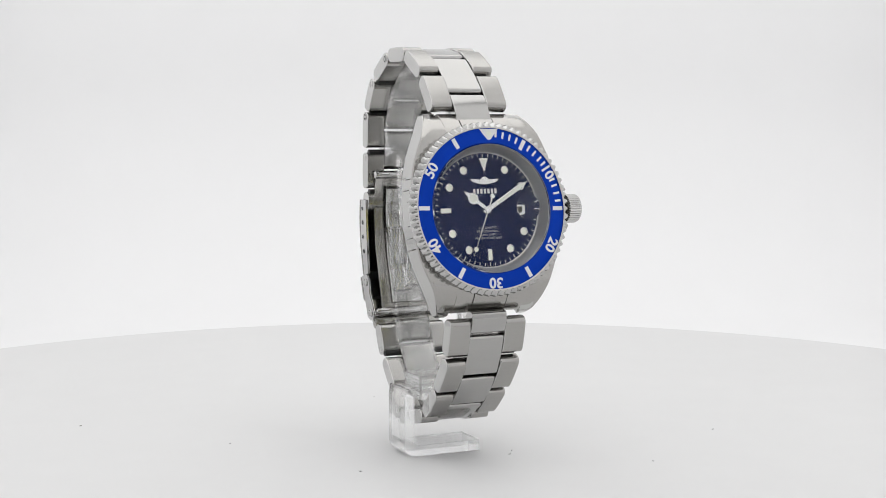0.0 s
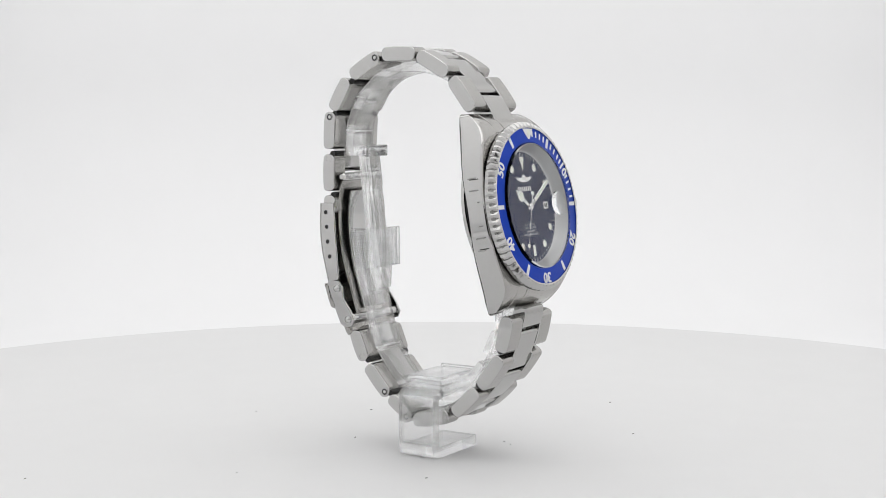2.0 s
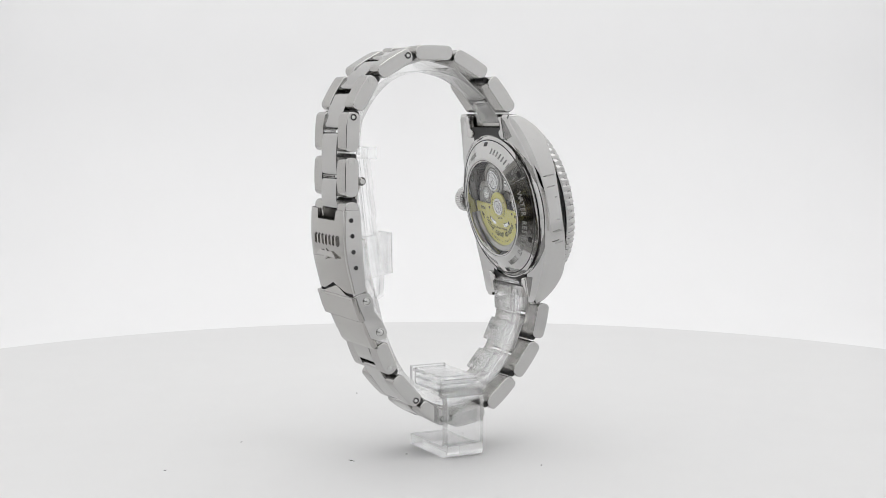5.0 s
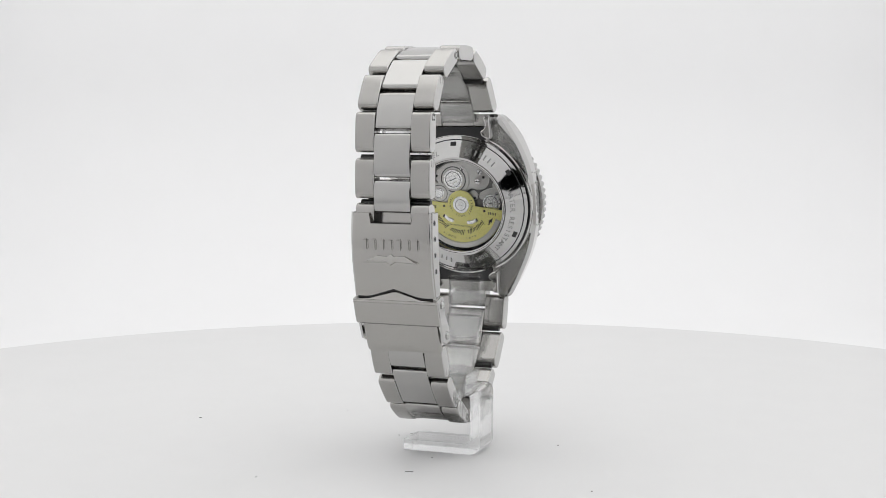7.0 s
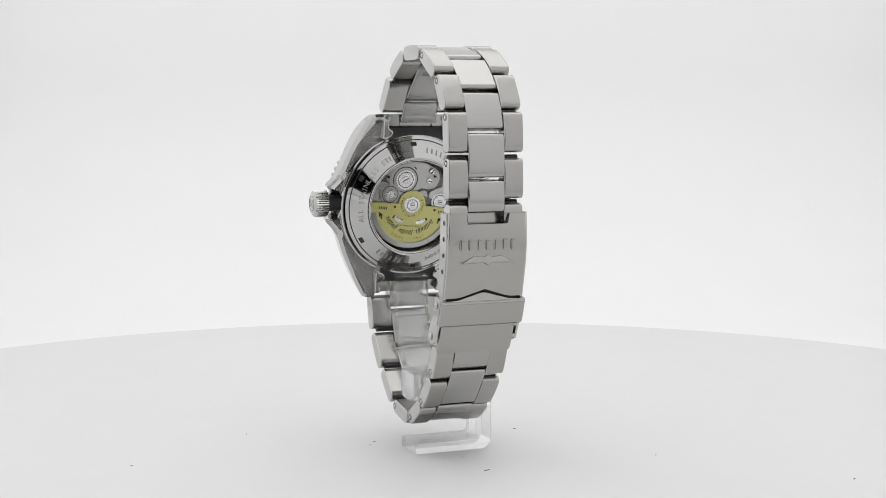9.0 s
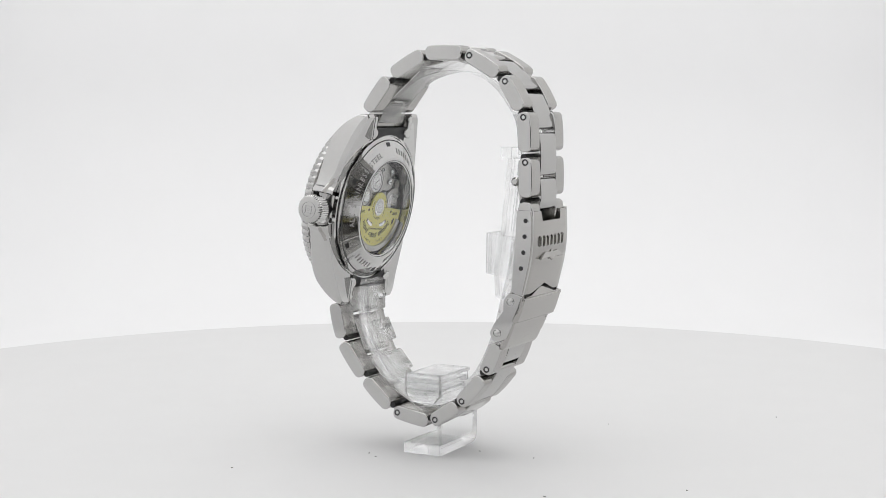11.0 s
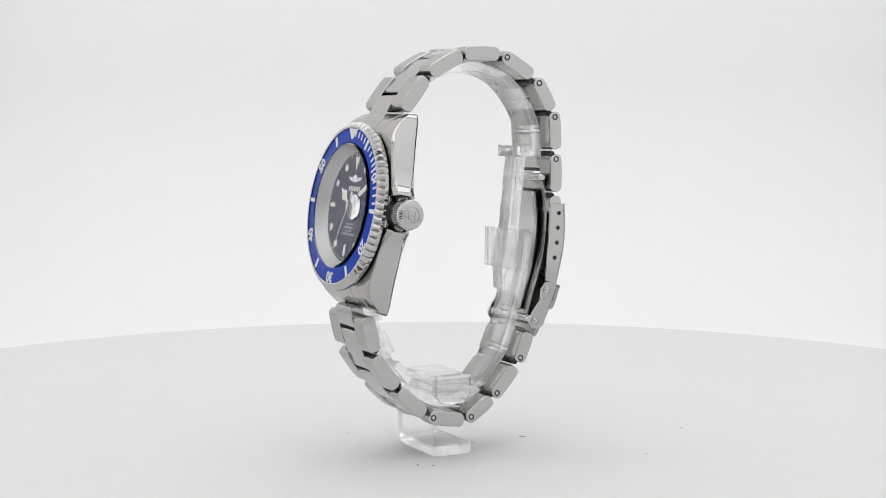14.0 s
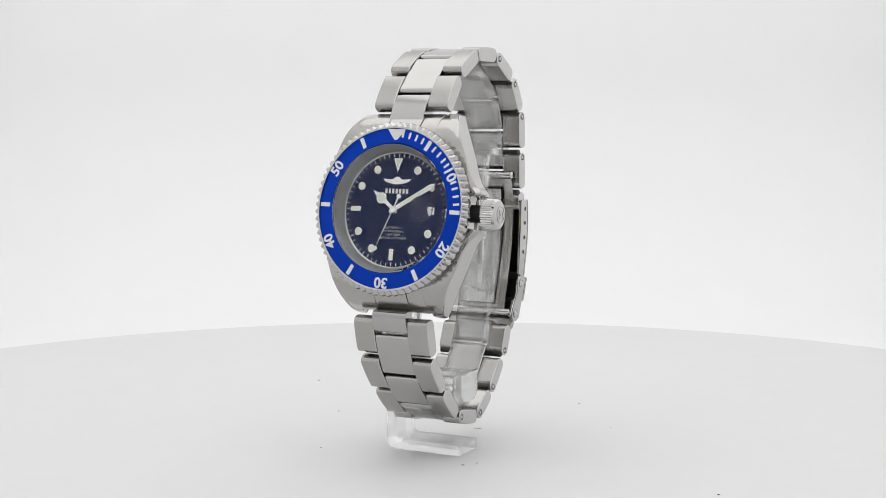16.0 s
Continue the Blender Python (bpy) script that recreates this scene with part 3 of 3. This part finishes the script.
    for x, y, r in ((4.0, 1.9, 0.35), (-3.4, 2.0, 0.35), (7.0, 8.0, 0.4), (-7.4, 8.2, 0.4)):
        part("jewel", disc(r, 8.5, 9.0, 0.08, 16, (x, y)), DARK, well)
    rot = [(12.7 * math.cos(radians(a)), 12.7 * math.sin(radians(a))) for a in range(180, 361, 6)]
    hub = [(4.2 * math.cos(radians(a)), 4.2 * math.sin(radians(a))) for a in range(0, 181, 12)]
    rotor = part("rotor", prism([(x, y - 0.2) for x, y in rot] + hub, 9.2, 9.7, 0.12, frame_of=XYH), GOLD, watch, "yellow gold-toned half-round winding rotor", flip @ pose(0, 0, 0, 0, 0, -6))
    rim = [(12.75 * math.cos(radians(a)), 12.75 * math.sin(radians(a))) for a in range(195, 346, 5)] + [(11.2 * math.cos(radians(a)), 11.2 * math.sin(radians(a))) for a in range(345, 194, -5)]
    part("rotor_weight", prism(rim, 9.3, 10.3, 0.15, frame_of=XYH), MOVEMENT, rotor, "grey rotor weight")
    part("rotor_hub", disc(2.5, 9.7, 10.0, 0.15, 40), HAND, rotor)
    part("rotor_hub_ring", ring(1.5, 1.7, 10.0, 10.05, 40), ETCH, rotor)
    part("rotor_screw", disc(0.7, 10.0, 10.2, 0.1, 24), HAND, rotor)
    part("rotor_screw_slot", box_bm(-0.55, 0.55, -0.09, 0.09, 10.19, 10.23), DARK, rotor)
    part("rotor_text", arc_text("TWENTY-FOUR JEWELS", 3.35, 180, 0.62, 9.73, True, 14.0), BLACKINK, rotor)
    bm = letters("U.S.A. PRODUCT DESIGN", 0.5, 0.03)
    bmesh.ops.translate(bm, vec=(0, -6.3, 9.73), verts=bm.verts)
    part("rotor_text", bm, BLACKINK, rotor)
    # flowing script as slanted thin bars, with a line of small capitals below it
    bm = bmesh.new()
    for i in range(34):
        if i in (12, 13, 23, 24):
            continue
        a, tall = 180 + (i - 16.5) * 3.5, 0.5 + 0.28 * ((i * 7) % 5 in (0, 3))
        merge(bm, box_bm(-0.1, 0.1, -tall, tall, -0.02, 0.02), Matrix.Rotation(radians(-a), 4, "Z") @ Matrix.Translation((0, 8.2, 9.73)) @ Matrix.Rotation(-0.35, 4, "Z"))
        if i % 2:
            merge(bm, box_bm(-0.3, 0.3, -0.09, 0.09, -0.02, 0.02), Matrix.Rotation(radians(-a), 4, "Z") @ Matrix.Translation((0, 7.75, 9.73)) @ Matrix.Rotation(0.3, 4, "Z"))
    part("rotor_bars", bm, BLACKINK, rotor)
    part("rotor_text", arc_text("SINCE - 1837", 10.1, 180, 0.62, 9.73, True, 5.2), BLACKINK, rotor)
    for k in (-1, 1):
        arrow = [(k * 9.9, -2.7), (k * 9.5, -4.4), (k * 9.2, -3.9), (k * 8.9, -5.0), (k * 8.6, -4.9), (k * 8.8, -3.8), (k * 8.4, -3.8)]
        part("rotor_arrow", prism(arrow, 9.7, 9.75, frame_of=XYH), BLACKINK, rotor)
        part("rotor_dot", disc(0.36, 9.7, 9.75, 0, 16, (k * 6.2 + 1.0, -1.0)), BLACKINK, rotor)
    for x, y, w in ((-8.8, -1.6, 2.6), (9.6, -1.5, 2.0)):
        bm = bars(5, 0.26, 0.8, 0.52)
        bmesh.ops.translate(bm, vec=(x, y, 9.73), verts=bm.verts)
        part("rotor_bars", bm, BLACKINK, rotor)
    for s in (-1, 1):
        slot = smooth_path([(s * 2.0, -4.6), (s * 3.6, -4.2), (s * 5.0, -3.4)], 4)
        slot += [(s * 5.5, -4.2), (s * 3.9, -5.2), (s * 2.2, -5.4)]
        hole = part("rotor_opening", prism(slot, 9.68, 9.74, frame_of=XYH), DARK, rotor)
        part("opening_plate", prism([(x * 0.86 + s * 0.3, y * 0.94 - 0.45) for x, y in slot], 9.735, 9.76, frame_of=XYH), HAND, hole)
    glass = part("back_glass", lathe([(0, 11.6), (13.4, 11.6), (13.4, 12.35), (0, 12.35)], 64), CRYSTAL, watch, "clear display glass of the case back", flip)
    glass.visible_shadow = False


# ---- bracelet ----
THICK = 3.9
ROWS = [((-17.3, 95.2), (-10.7, 103.8)), ((-9.4, 105.0), (0.2, 110.3)), ((1.0, 110.5), (11.9, 110.5)), ((13.0, 110.3), (22.6, 104.7)),
        ((23.9, 103.9), (29.0, 95.4)), ((29.8, 94.8), (30.4, 84.4)), ((30.4, 83.1), (30.5, 72.4)), ((30.5, 71.4), (30.3, 66.0))]
LOW = [((22.2, 33.4), (18.7, 25.1)), ((17.9, 23.9), (10.8, 16.0)), ((10.2, 15.6), (2.4, 10.4)), ((1.4, 10.4), (-9.6, 12.3)), ((-10.9, 13.3), (-18.6, 20.4)),
       ((-19.4, 21.3), (-26.0, 30.2)), ((-26.0, 31.6), (-28.2, 41.2))]
PINS = {3: 0, 4: 0, 5: 0, 6: 0}
LOWPINS = {0: 1, 1: 1, 2: 1, 3: 1}
WIDE = [11.0, 10.9, 10.8, 10.7, 10.6, 10.5, 10.4, 10.3]
LOWWIDE = [10.2, 10.1, 10.1, 10.2, 10.4, 10.7, 11.0]
link_meshes = {}


def round_rect(l, t, r, r2, sag):
    poly = []
    for cx, cy, q, a0 in ((l - r, t - r, r, 0), (-l + r, t - r, r, 90), (-l + r2, -t + r2, r2, 180), (l - r2, -t + r2, r2, 270)):
        poly += [(cx + q * math.cos(radians(a0 + k * 15)), cy + q * math.sin(radians(a0 + k * 15)) - (sag if a0 in (0, 90) else 0)) for k in range(7)]
        if a0 == 0:
            poly += [(f * (l - r), t - sag * f * f) for f in (0.75, 0.5, 0.25, 0, -0.25, -0.5, -0.75)]
    return poly


def link_mesh(kind, length, half=5.0):
    key = (kind, round(length * 2) / 2, round(half * 10) / 10)
    if key in link_meshes:
        return link_meshes[key]
    l, t = key[1] / 2 - (0.02 if kind == "outer" else 0.1), THICK / 2
    if kind == "outer":
        bm = prism(round_rect(l, t + 0.08, 1.45, 1.8, 0.16), -key[2], key[2], 0.3, 3)
    else:
        bm = prism(round_rect(l, t + 0.05, 0.9, 1.5, 0.28), -key[2], key[2], 0.2, 2)
    for f in bm.faces:
        f.material_index = 1 if abs(f.normal.x) > 0.5 else 0
    me = finish(kind + "_link", bm, [BRUSHED if kind == "outer" else CENTRE, POLISHED], 40)
    link_meshes[key] = me
    return me


def link_frame(a, b):
    """Pose of a link lying from a to b in (y, z): its own y along it, its own z outwards."""
    my, mz = (a[0] + b[0]) / 2, (a[1] + b[1]) / 2
    d = Vector((0, b[0] - a[0], b[1] - a[1])).normalized()
    out = Vector((0, d.z, -d.y))
    if out.y * (my - 0) + out.z * (mz - 58) < 0:
        out = -out
    x = d.cross(out)
    m = Matrix((x, d, out)).transposed().to_4x4()
    m.translation = Vector((0, my, mz)) * U
    return m


def build_bracelet():
    pin_me = finish("pin_head", merge(ring(0.88, 1.02, -0.1, 0.06, 20), disc(0.5, -0.1, 0.07, 0.05, 18)), PIN, 30)
    for rows, pins, wide, share in ((ROWS, PINS, WIDE, (0.42, 0.6, 0.5, 0.5, 0.5, 0.5, 0.5, 0.5)), (LOW, LOWPINS, LOWWIDE, (0.72, 0.9, 0.75, 0.6, 0.55, 0.5, 0.6))):
        mids = []
        for i, (a, b) in enumerate(rows):
            l = math.dist(a, b)
            m = link_frame(a, b)
            f = share[i]
            mids.append((a[0] + (b[0] - a[0]) * f, a[1] + (b[1] - a[1]) * f))
            half = (wide[i] - 5.02) / 2
            for s in (-1, 1):
                ob = part("outer_link", link_mesh("outer", l, half), None, watch, "", m @ tr(s * (5.02 + half), 0, 0))
                if i in pins:
                    way = 1 if pins[i] else -1
                    arrow = [(-0.18, -1.1 * way), (0.18, -1.1 * way), (0.18, 0.2 * way), (0.75, 0.2 * way), (0, 1.1 * way), (-0.75, 0.2 * way), (-0.18, 0.2 * way)]
                    part("arrow_mark", prism(arrow, -THICK / 2 - 0.03, -THICK / 2 + 0.1, frame_of=XYH), ETCH, ob)
                    p = a if pins[i] == 0 else b
                    y = (-l / 2 + 1.4) if pins[i] == 0 else (l / 2 - 1.4)
                    hole = part("pin_hole", disc(0.9, 0, 0.03, 0, 20), DARK, ob, m=tr(s * half, y, 0) @ Matrix.Rotation(radians(90), 4, "Y"))
                    part("pin_head", pin_me, None, ob, "", tr(s * half, y, 0) @ Matrix.Rotation(radians(90 * s), 4, "Y"))
        if rows is ROWS:
            ends = [(-19.7, 91.0)] + mids
        else:
            ends = [(22.6, 34.6)] + mids + [(-28.6, 43.6)]
        for a, b in zip(ends, ends[1:]):
            m = link_frame(a, b)
            part("centre_link", link_mesh("centre", math.dist(a, b) - 0.6, 4.95), None, watch, "polished steel centre link", m @ tr(0, 0, 0.25))
            my, mz = b
        # hinge barrels, coloured near black to paint the shade between the links
        for (a, b), (c, d) in zip(rows, rows[1:]):
            y, z = (b[0] + c[0]) / 2, (b[1] + c[1]) / 2
            l = math.hypot(y, z - 58)
            y, z = y - y / l * 1.1, z - (z - 58) / l * 1.1
            bm = lathe([(0, -9.6), (0.85, -9.6), (0.85, 9.6), (0, 9.6)], 14)
            part("hinge_bar", bm, WELL, watch, "", tr(0, y, z) @ Matrix.Rotation(radians(90), 4, "Y"))


def build_clasp():
    outer = smooth_path([(33.3, 69.2), (33.6, 62.5), (33.0, 56.0), (31.6, 50.0), (30.6, 45.6)], 8)
    n = len(outer)
    xs = [-11.3, -11.0, -10.4, -9.0, -7.6, -6.2, -5.6, -4.7, -3.0, -1.5, -0.5, 0, 0.5, 1.5, 3.0, 4.7, 5.6, 6.2, 7.6, 9.0, 10.4, 11.0, 11.3]
    bm = bmesh.new()
    grid = []

    def at(x, z):
        for (y0, z0), (y1, z1) in zip(outer, outer[1:]):
            if z1 <= z <= z0:
                f = (z0 - z) / (z0 - z1)
                return y0 + (y1 - y0) * f
        return outer[0][0] if z > outer[0][1] else outer[-1][0]
    for x in xs:
        a = abs(x)
        ztop = 69.0 if a > 6.0 else (66.3 if a < 5.65 else 68.0)
        zlow = 47.2 + 2.2 * max(0.0, 1 - a / 7.0)
        drop = 0.35 * (a / 11.3) ** 2 + (0.0 if a < 10.7 else (0.12 if a < 11.2 else 0.5))
        col = []
        for k in range(13):
            z = ztop + (zlow - ztop) * k / 12
            col.append(bm.verts.new((x, at(x, z) - drop, z)))
        grid.append(col)
    for p, q in zip(grid, grid[1:]):
        for k in range(12):
            bm.faces.new((p[k], q[k], q[k + 1], p[k + 1]))
    bmesh.ops.recalc_face_normals(bm, faces=bm.faces)
    if bm.faces[0].normal.y < 0:
        bmesh.ops.reverse_faces(bm, faces=bm.faces)
    bmesh.ops.solidify(bm, geom=bm.faces[:], thickness=0.7)
    cover = part("clasp_cover", finish("clasp_cover", bm, SATIN, 40), None, watch, "brushed steel folding clasp cover with embossed emblem")
    for s in (-1, 1):
        poly = smooth_path([(33.0, 69.2), (33.2, 62.5), (32.6, 56.0), (31.2, 50.0), (30.3, 46.4)], 5) + [(26.8, 47.8), (27.4, 55), (28.0, 62), (28.4, 69.2)]
        bm = prism(poly, s * 10.75 - 0.35, s * 10.75 + 0.35, 0.12)
        side = part("clasp_side", bm, POLISHED, cover)
        for y, z in ((31.0, 66.6), (30.7, 62.5), (30.4, 58.3), (29.7, 54.1)):
            bm = disc(0.62, -0.42, 0.42, 0, 16)
            part("adjustment_hole", bm, DARK, side, "", tr(s * 10.75, y, z) @ Matrix.Rotation(radians(90), 4, "Y"))
            part("hole_rim", ring(0.62, 0.8, -0.4, 0.4, 18), PIN, side, "", tr(s * 10.75, y, z) @ Matrix.Rotation(radians(90), 4, "Y"))
    # embossed emblem and brand bars on the cover, upside down
    face = tr(0, 33.35, 60.0) @ Matrix.Rotation(radians(-90), 4, "X") @ Matrix.Rotation(radians(-3), 4, "X")
    bm = bars(7, 1.5, 2.9, 2.35, 0.9)
    bmesh.ops.bevel(bm, geom=bm.edges[:], offset=0.3, segments=2, affect="EDGES")
    part("brand_bars", bm, SATIN, cover, "", face @ tr(0, -1.0, 0.1))
    wing = [(-7.4, -0.8), (-3.8, 1.1), (-1.0, 0.9), (0, 1.6), (1.0, 0.9), (3.8, 1.1), (7.4, -0.8), (1.2, -0.6), (0, -1.4), (-1.2, -0.6)]
    bm = prism(wing, -0.35, 0.45, 0.3, frame_of=XYH)
    part("emblem", bm, SATIN, cover, "", tr(0, 33.3, 57.0) @ Matrix.Rotation(radians(-83), 4, "X") @ pose(0, 0, 0, 0, 0, 180))
    # fold-over lock
    lock = part("safety_lock", prism([(31.3, 46.3), (29.9, 41.9), (29.0, 39.9), (28.3, 39.6), (27.0, 40.0), (28.6, 43.4), (29.8, 46.7)], -11.7, 11.7, 0.25), SATIN, watch, "brushed steel fold-over safety lock")
    wedge = [(-11.7, 0), (11.7, 0), (11.7, 1.0), (7.2, 1.2), (0.6, 3.2), (-0.6, 3.2), (-7.2, 1.2), (-11.7, 1.0)]
    bm = prism(wedge, -0.55, 0.55, 0.3, 3, frame_of=XYH)
    part("lock_lip", bm, SATIN, lock, "", tr(0, 30.75, 45.4) @ Matrix.Rotation(radians(90 + 12), 4, "X") @ Matrix.Rotation(math.pi, 4, "Y"))
    part("lock_plate", prism([(27.75, 39.9), (26.6, 36.6), (24.9, 32.8), (24.1, 31.9), (22.9, 32.6), (26.0, 40.2)], -10.5, 10.5, 0.7, 4), SATIN, lock, "brushed lower lock plate")
    # black strip painted as the shadow line below the lock's step
    part("lock_step_shade", prism([(28.4, 40.1), (28.1, 39.5), (26.6, 40.2), (26.9, 40.9)], -11.2, 11.2), DARK, lock)
    # black liner behind the lip, painting the shadow along the V edge
    part("clasp_gap_shade", prism([(-10.6, 45.6), (10.6, 45.6), (10.6, 48.0), (7.2, 48.0), (0, 50.3), (-7.2, 48.0), (-10.6, 48.0)], 29.5, 29.9, frame_of=lambda p, q, h: (p, h, q)), DARK, lock)
    for s in (-1, 1):
        ear = [(30.4, 46.6), (29.2, 42.2), (28.4, 41.5), (25.6, 35.2), (23.6, 34.4), (21.6, 34.9), (20.9, 36.6), (22.2, 39.2), (24.8, 42.6), (25.0, 45.6), (26.4, 47.4), (28.4, 47.3)]
        e = part("lock_ear", prism(ear, s * 11.35 - 0.35, s * 11.35 + 0.35, 0.15), POLISHED, lock, "polished lock ear")
        for y, z in ((26.9, 45.2), (23.05, 36.7)):
            bm = lathe([(0, 0), (1.15, 0), (1.15, 0.25), (0.95, 0.32), (0.9, 0.15), (0.75, 0.2), (0.45, 0.5), (0, 0.6)], 24)
            part("rivet", bm, PIN, e, "", tr(s * 11.7, y, z) @ Matrix.Rotation(radians(90 * s), 4, "Y"))
    # inner folding blades and pivot
    part("clasp_blade", band([(27.2, 76.0), (28.6, 71.0), (28.9, 63.0), (27.6, 54.0), (25.0, 45.5), (22.6, 37.5)], 0.7, -8.3, 8.3, 0.12), SATIN, watch, "brushed steel folding clasp blade")
    part("clasp_blade", band([(26.6, 72.5), (27.5, 66.0), (27.3, 60.0), (25.9, 52.0), (23.6, 44.5), (22.2, 39.5)], 0.7, -5.2, 5.2, 0.12), POLISHED, watch, "polished steel inner clasp blade")
    for y, z, r, w in ((26.8, 76.6, 1.15, 9.2), (22.6, 37.0, 1.2, 10.6)):
        part("clasp_pivot", lathe([(0, -w), (r * 0.6, -w), (r, -w + 0.5), (r, w - 0.5), (r * 0.6, w), (0, w)], 20), POLISHED, watch, "", tr(0, y, z) @ Matrix.Rotation(radians(90), 4, "Y"))


build_case()
build_bezel()
build_dial()
build_crown()
build_back()
build_bracelet()
build_clasp()


# ---- clear stand ----
def build_stand():
    stand = tagged(new("watch_stand"), "clear acrylic watch stand with a spring ring", "stand")
    # bracket: foot, upright and arm in one bent plate (x, z outline)
    def rounded(pts, r, n=6):
        out = []
        k = len(pts)
        for i, p in enumerate(pts):
            a, b = Vector(pts[i - 1]), Vector(pts[(i + 1) % k])
            p = Vector(p)
            u, v = (a - p), (b - p)
            q = min(r[i], u.length * 0.49, v.length * 0.49)
            if q < 0.01:
                out.append(tuple(p))
                continue
            s, e = p + u.normalized() * q, p + v.normalized() * q
            for j in range(n + 1):
                t = j / n
                out.append(tuple(s * (1 - t) ** 2 + p * 2 * t * (1 - t) + e * t * t))
        return out
    c = [(8.8, 0.64), (-13.9, 0.64), (-13.9, 19.4), (-8.6, 19.4), (-8.6, 17.2), (-10.9, 17.2), (-10.9, 3.7), (8.8, 3.7)]
    bm = prism(rounded(c, [0.2, 3.6, 4.5, 0.3, 0.3, 2.0, 1.6, 0.2]), -6.8, 4.4, 0.25, 2, frame_of=lambda p, q, h: (p, h, q))
    part("bracket", bm, ACRYLIC, stand, "clear bent acrylic foot and upright")
    part("saddle", box_bm(-9.6, 7.4, -6.6, 4.2, 21.7, 22.8, 0.3), ACRYLIC, stand, "clear saddle plates inside the bracelet")
    for z in (19.8, 17.8):
        part("saddle_plate", box_bm(-9.4, 7.2, -6.8, 3.4, z, z + 0.8, 0.2), ACRYLIC, stand)
    for x in (-9.2, 6.6):
        part("saddle_web", box_bm(x, x + 0.6, -6.2, 3.8, 16.5, 21.6, 0.2), ACRYLIC, stand)
    cap = [(-6.4, 23.2), (4.4, 23.2), (4.4, 17.2), (2.6, 15.2), (-1.0, 14.9), (-4.6, 15.2), (-6.4, 17.2)]
    part("end_cap", prism(cap, 7.5, 9.2, 0.4), ACRYLIC, stand, "clear rounded end cap of the saddle")
    lower = [(-22.0, 47.0), (-23.2, 43.0), (-22.8, 37.0), (-20.2, 29.5), (-15.8, 22.2), (-8.0, 16.4), (-1.5, 14.6), (5.5, 16.4), (13.6, 22.6), (19.2, 33.0), (22.4, 44.3), (24.6, 53.0), (25.4, 60.5)]
    part("lower_ring", band([(y * 0.985, z + 0.35) for y, z in lower], 2.5, -4.9, 4.9, 0.2), STRIP, stand, "clear flexible lower ring strip")
    for (y, z), (y2, z2) in (((-21.6, 46.0), (-21.5, 39.0)), ((-20.4, 36.0), (-17.6, 30.0)), ((-16.2, 27.0), (-12.0, 22.0))):
        part("ring_step", band([(y - 0.5, z - 0.3), ((y + y2) / 2 - 0.4, (z + z2) / 2 - 0.3), (y2 - 0.5, z2 - 0.3)], 2.6, -4.9, 4.9, 0.3), STRIP, stand)
    upper = [(-16.6, 92.5), (-14.4, 97.4), (-9.7, 102.2), (-3.4, 105.9), (6.0, 107.6), (14.9, 105.8), (21.2, 101.2), (26.0, 94.3), (27.2, 89.0), (27.4, 84.0)]
    part("upper_ring", band([(y - (y - 5) * 0.016, z - 0.45) for y, z in upper], 2.6, -4.9, 4.9, 0.2), STRIP, stand, "clear flexible upper ring strip")
    part("step_block", prism([(20.9, 82.4), (27.0, 82.4), (27.0, 85.5), (20.9, 85.5)], -5.2, 5.2, 0.3), ACRYLIC, stand)
    part("toothed_bar", prism([(25.7, 82.4), (21.7, 82.4), (20.7, 74.5), (20.9, 73.6), (19.9, 67.0), (20.1, 66.0), (17.6, 51.0), (17.9, 45.2), (19.4, 44.2), (21.8, 50.0), (23.4, 63.0)], -2.5, 2.5, 0.25), STRIP, stand, "clear toothed closing bar")
    for x in (-1.6, 1.6):
        part("bar_rib", prism([(25.2, 81.8), (24.6, 81.8), (22.4, 62.8), (22.9, 62.8)], x - 0.3, x + 0.3, 0.1), STRIP, stand)
    q = [(26.0, 61.4), (16.2, 62.4), (16.0, 51.5), (25.0, 49.8)]
    for s in (-1, 1):
        part("sleeve_side", prism(q, s * 3.7 - 0.6, s * 3.7 + 0.6, 0.25), STRIP, stand)
    part("sleeve_wall", prism([(17.4, 62.2), (16.2, 62.4), (16.0, 51.5), (17.2, 51.3)], -3.0, 3.0, 0.2), STRIP, stand)
    return stand


stand = build_stand()


# ---- turning ----
def motions():
    for thing, shift, dy in ((turntable, 0.0, 0.0), (watch, 0.5, 0.55), (stand, 0.3, 0.4)):
        walk(thing, [(t, pose(0, 0, 0, 0, 0, a - 0.7) @ tr(shift, dy, 0)) for t, a in TURN])


motions()
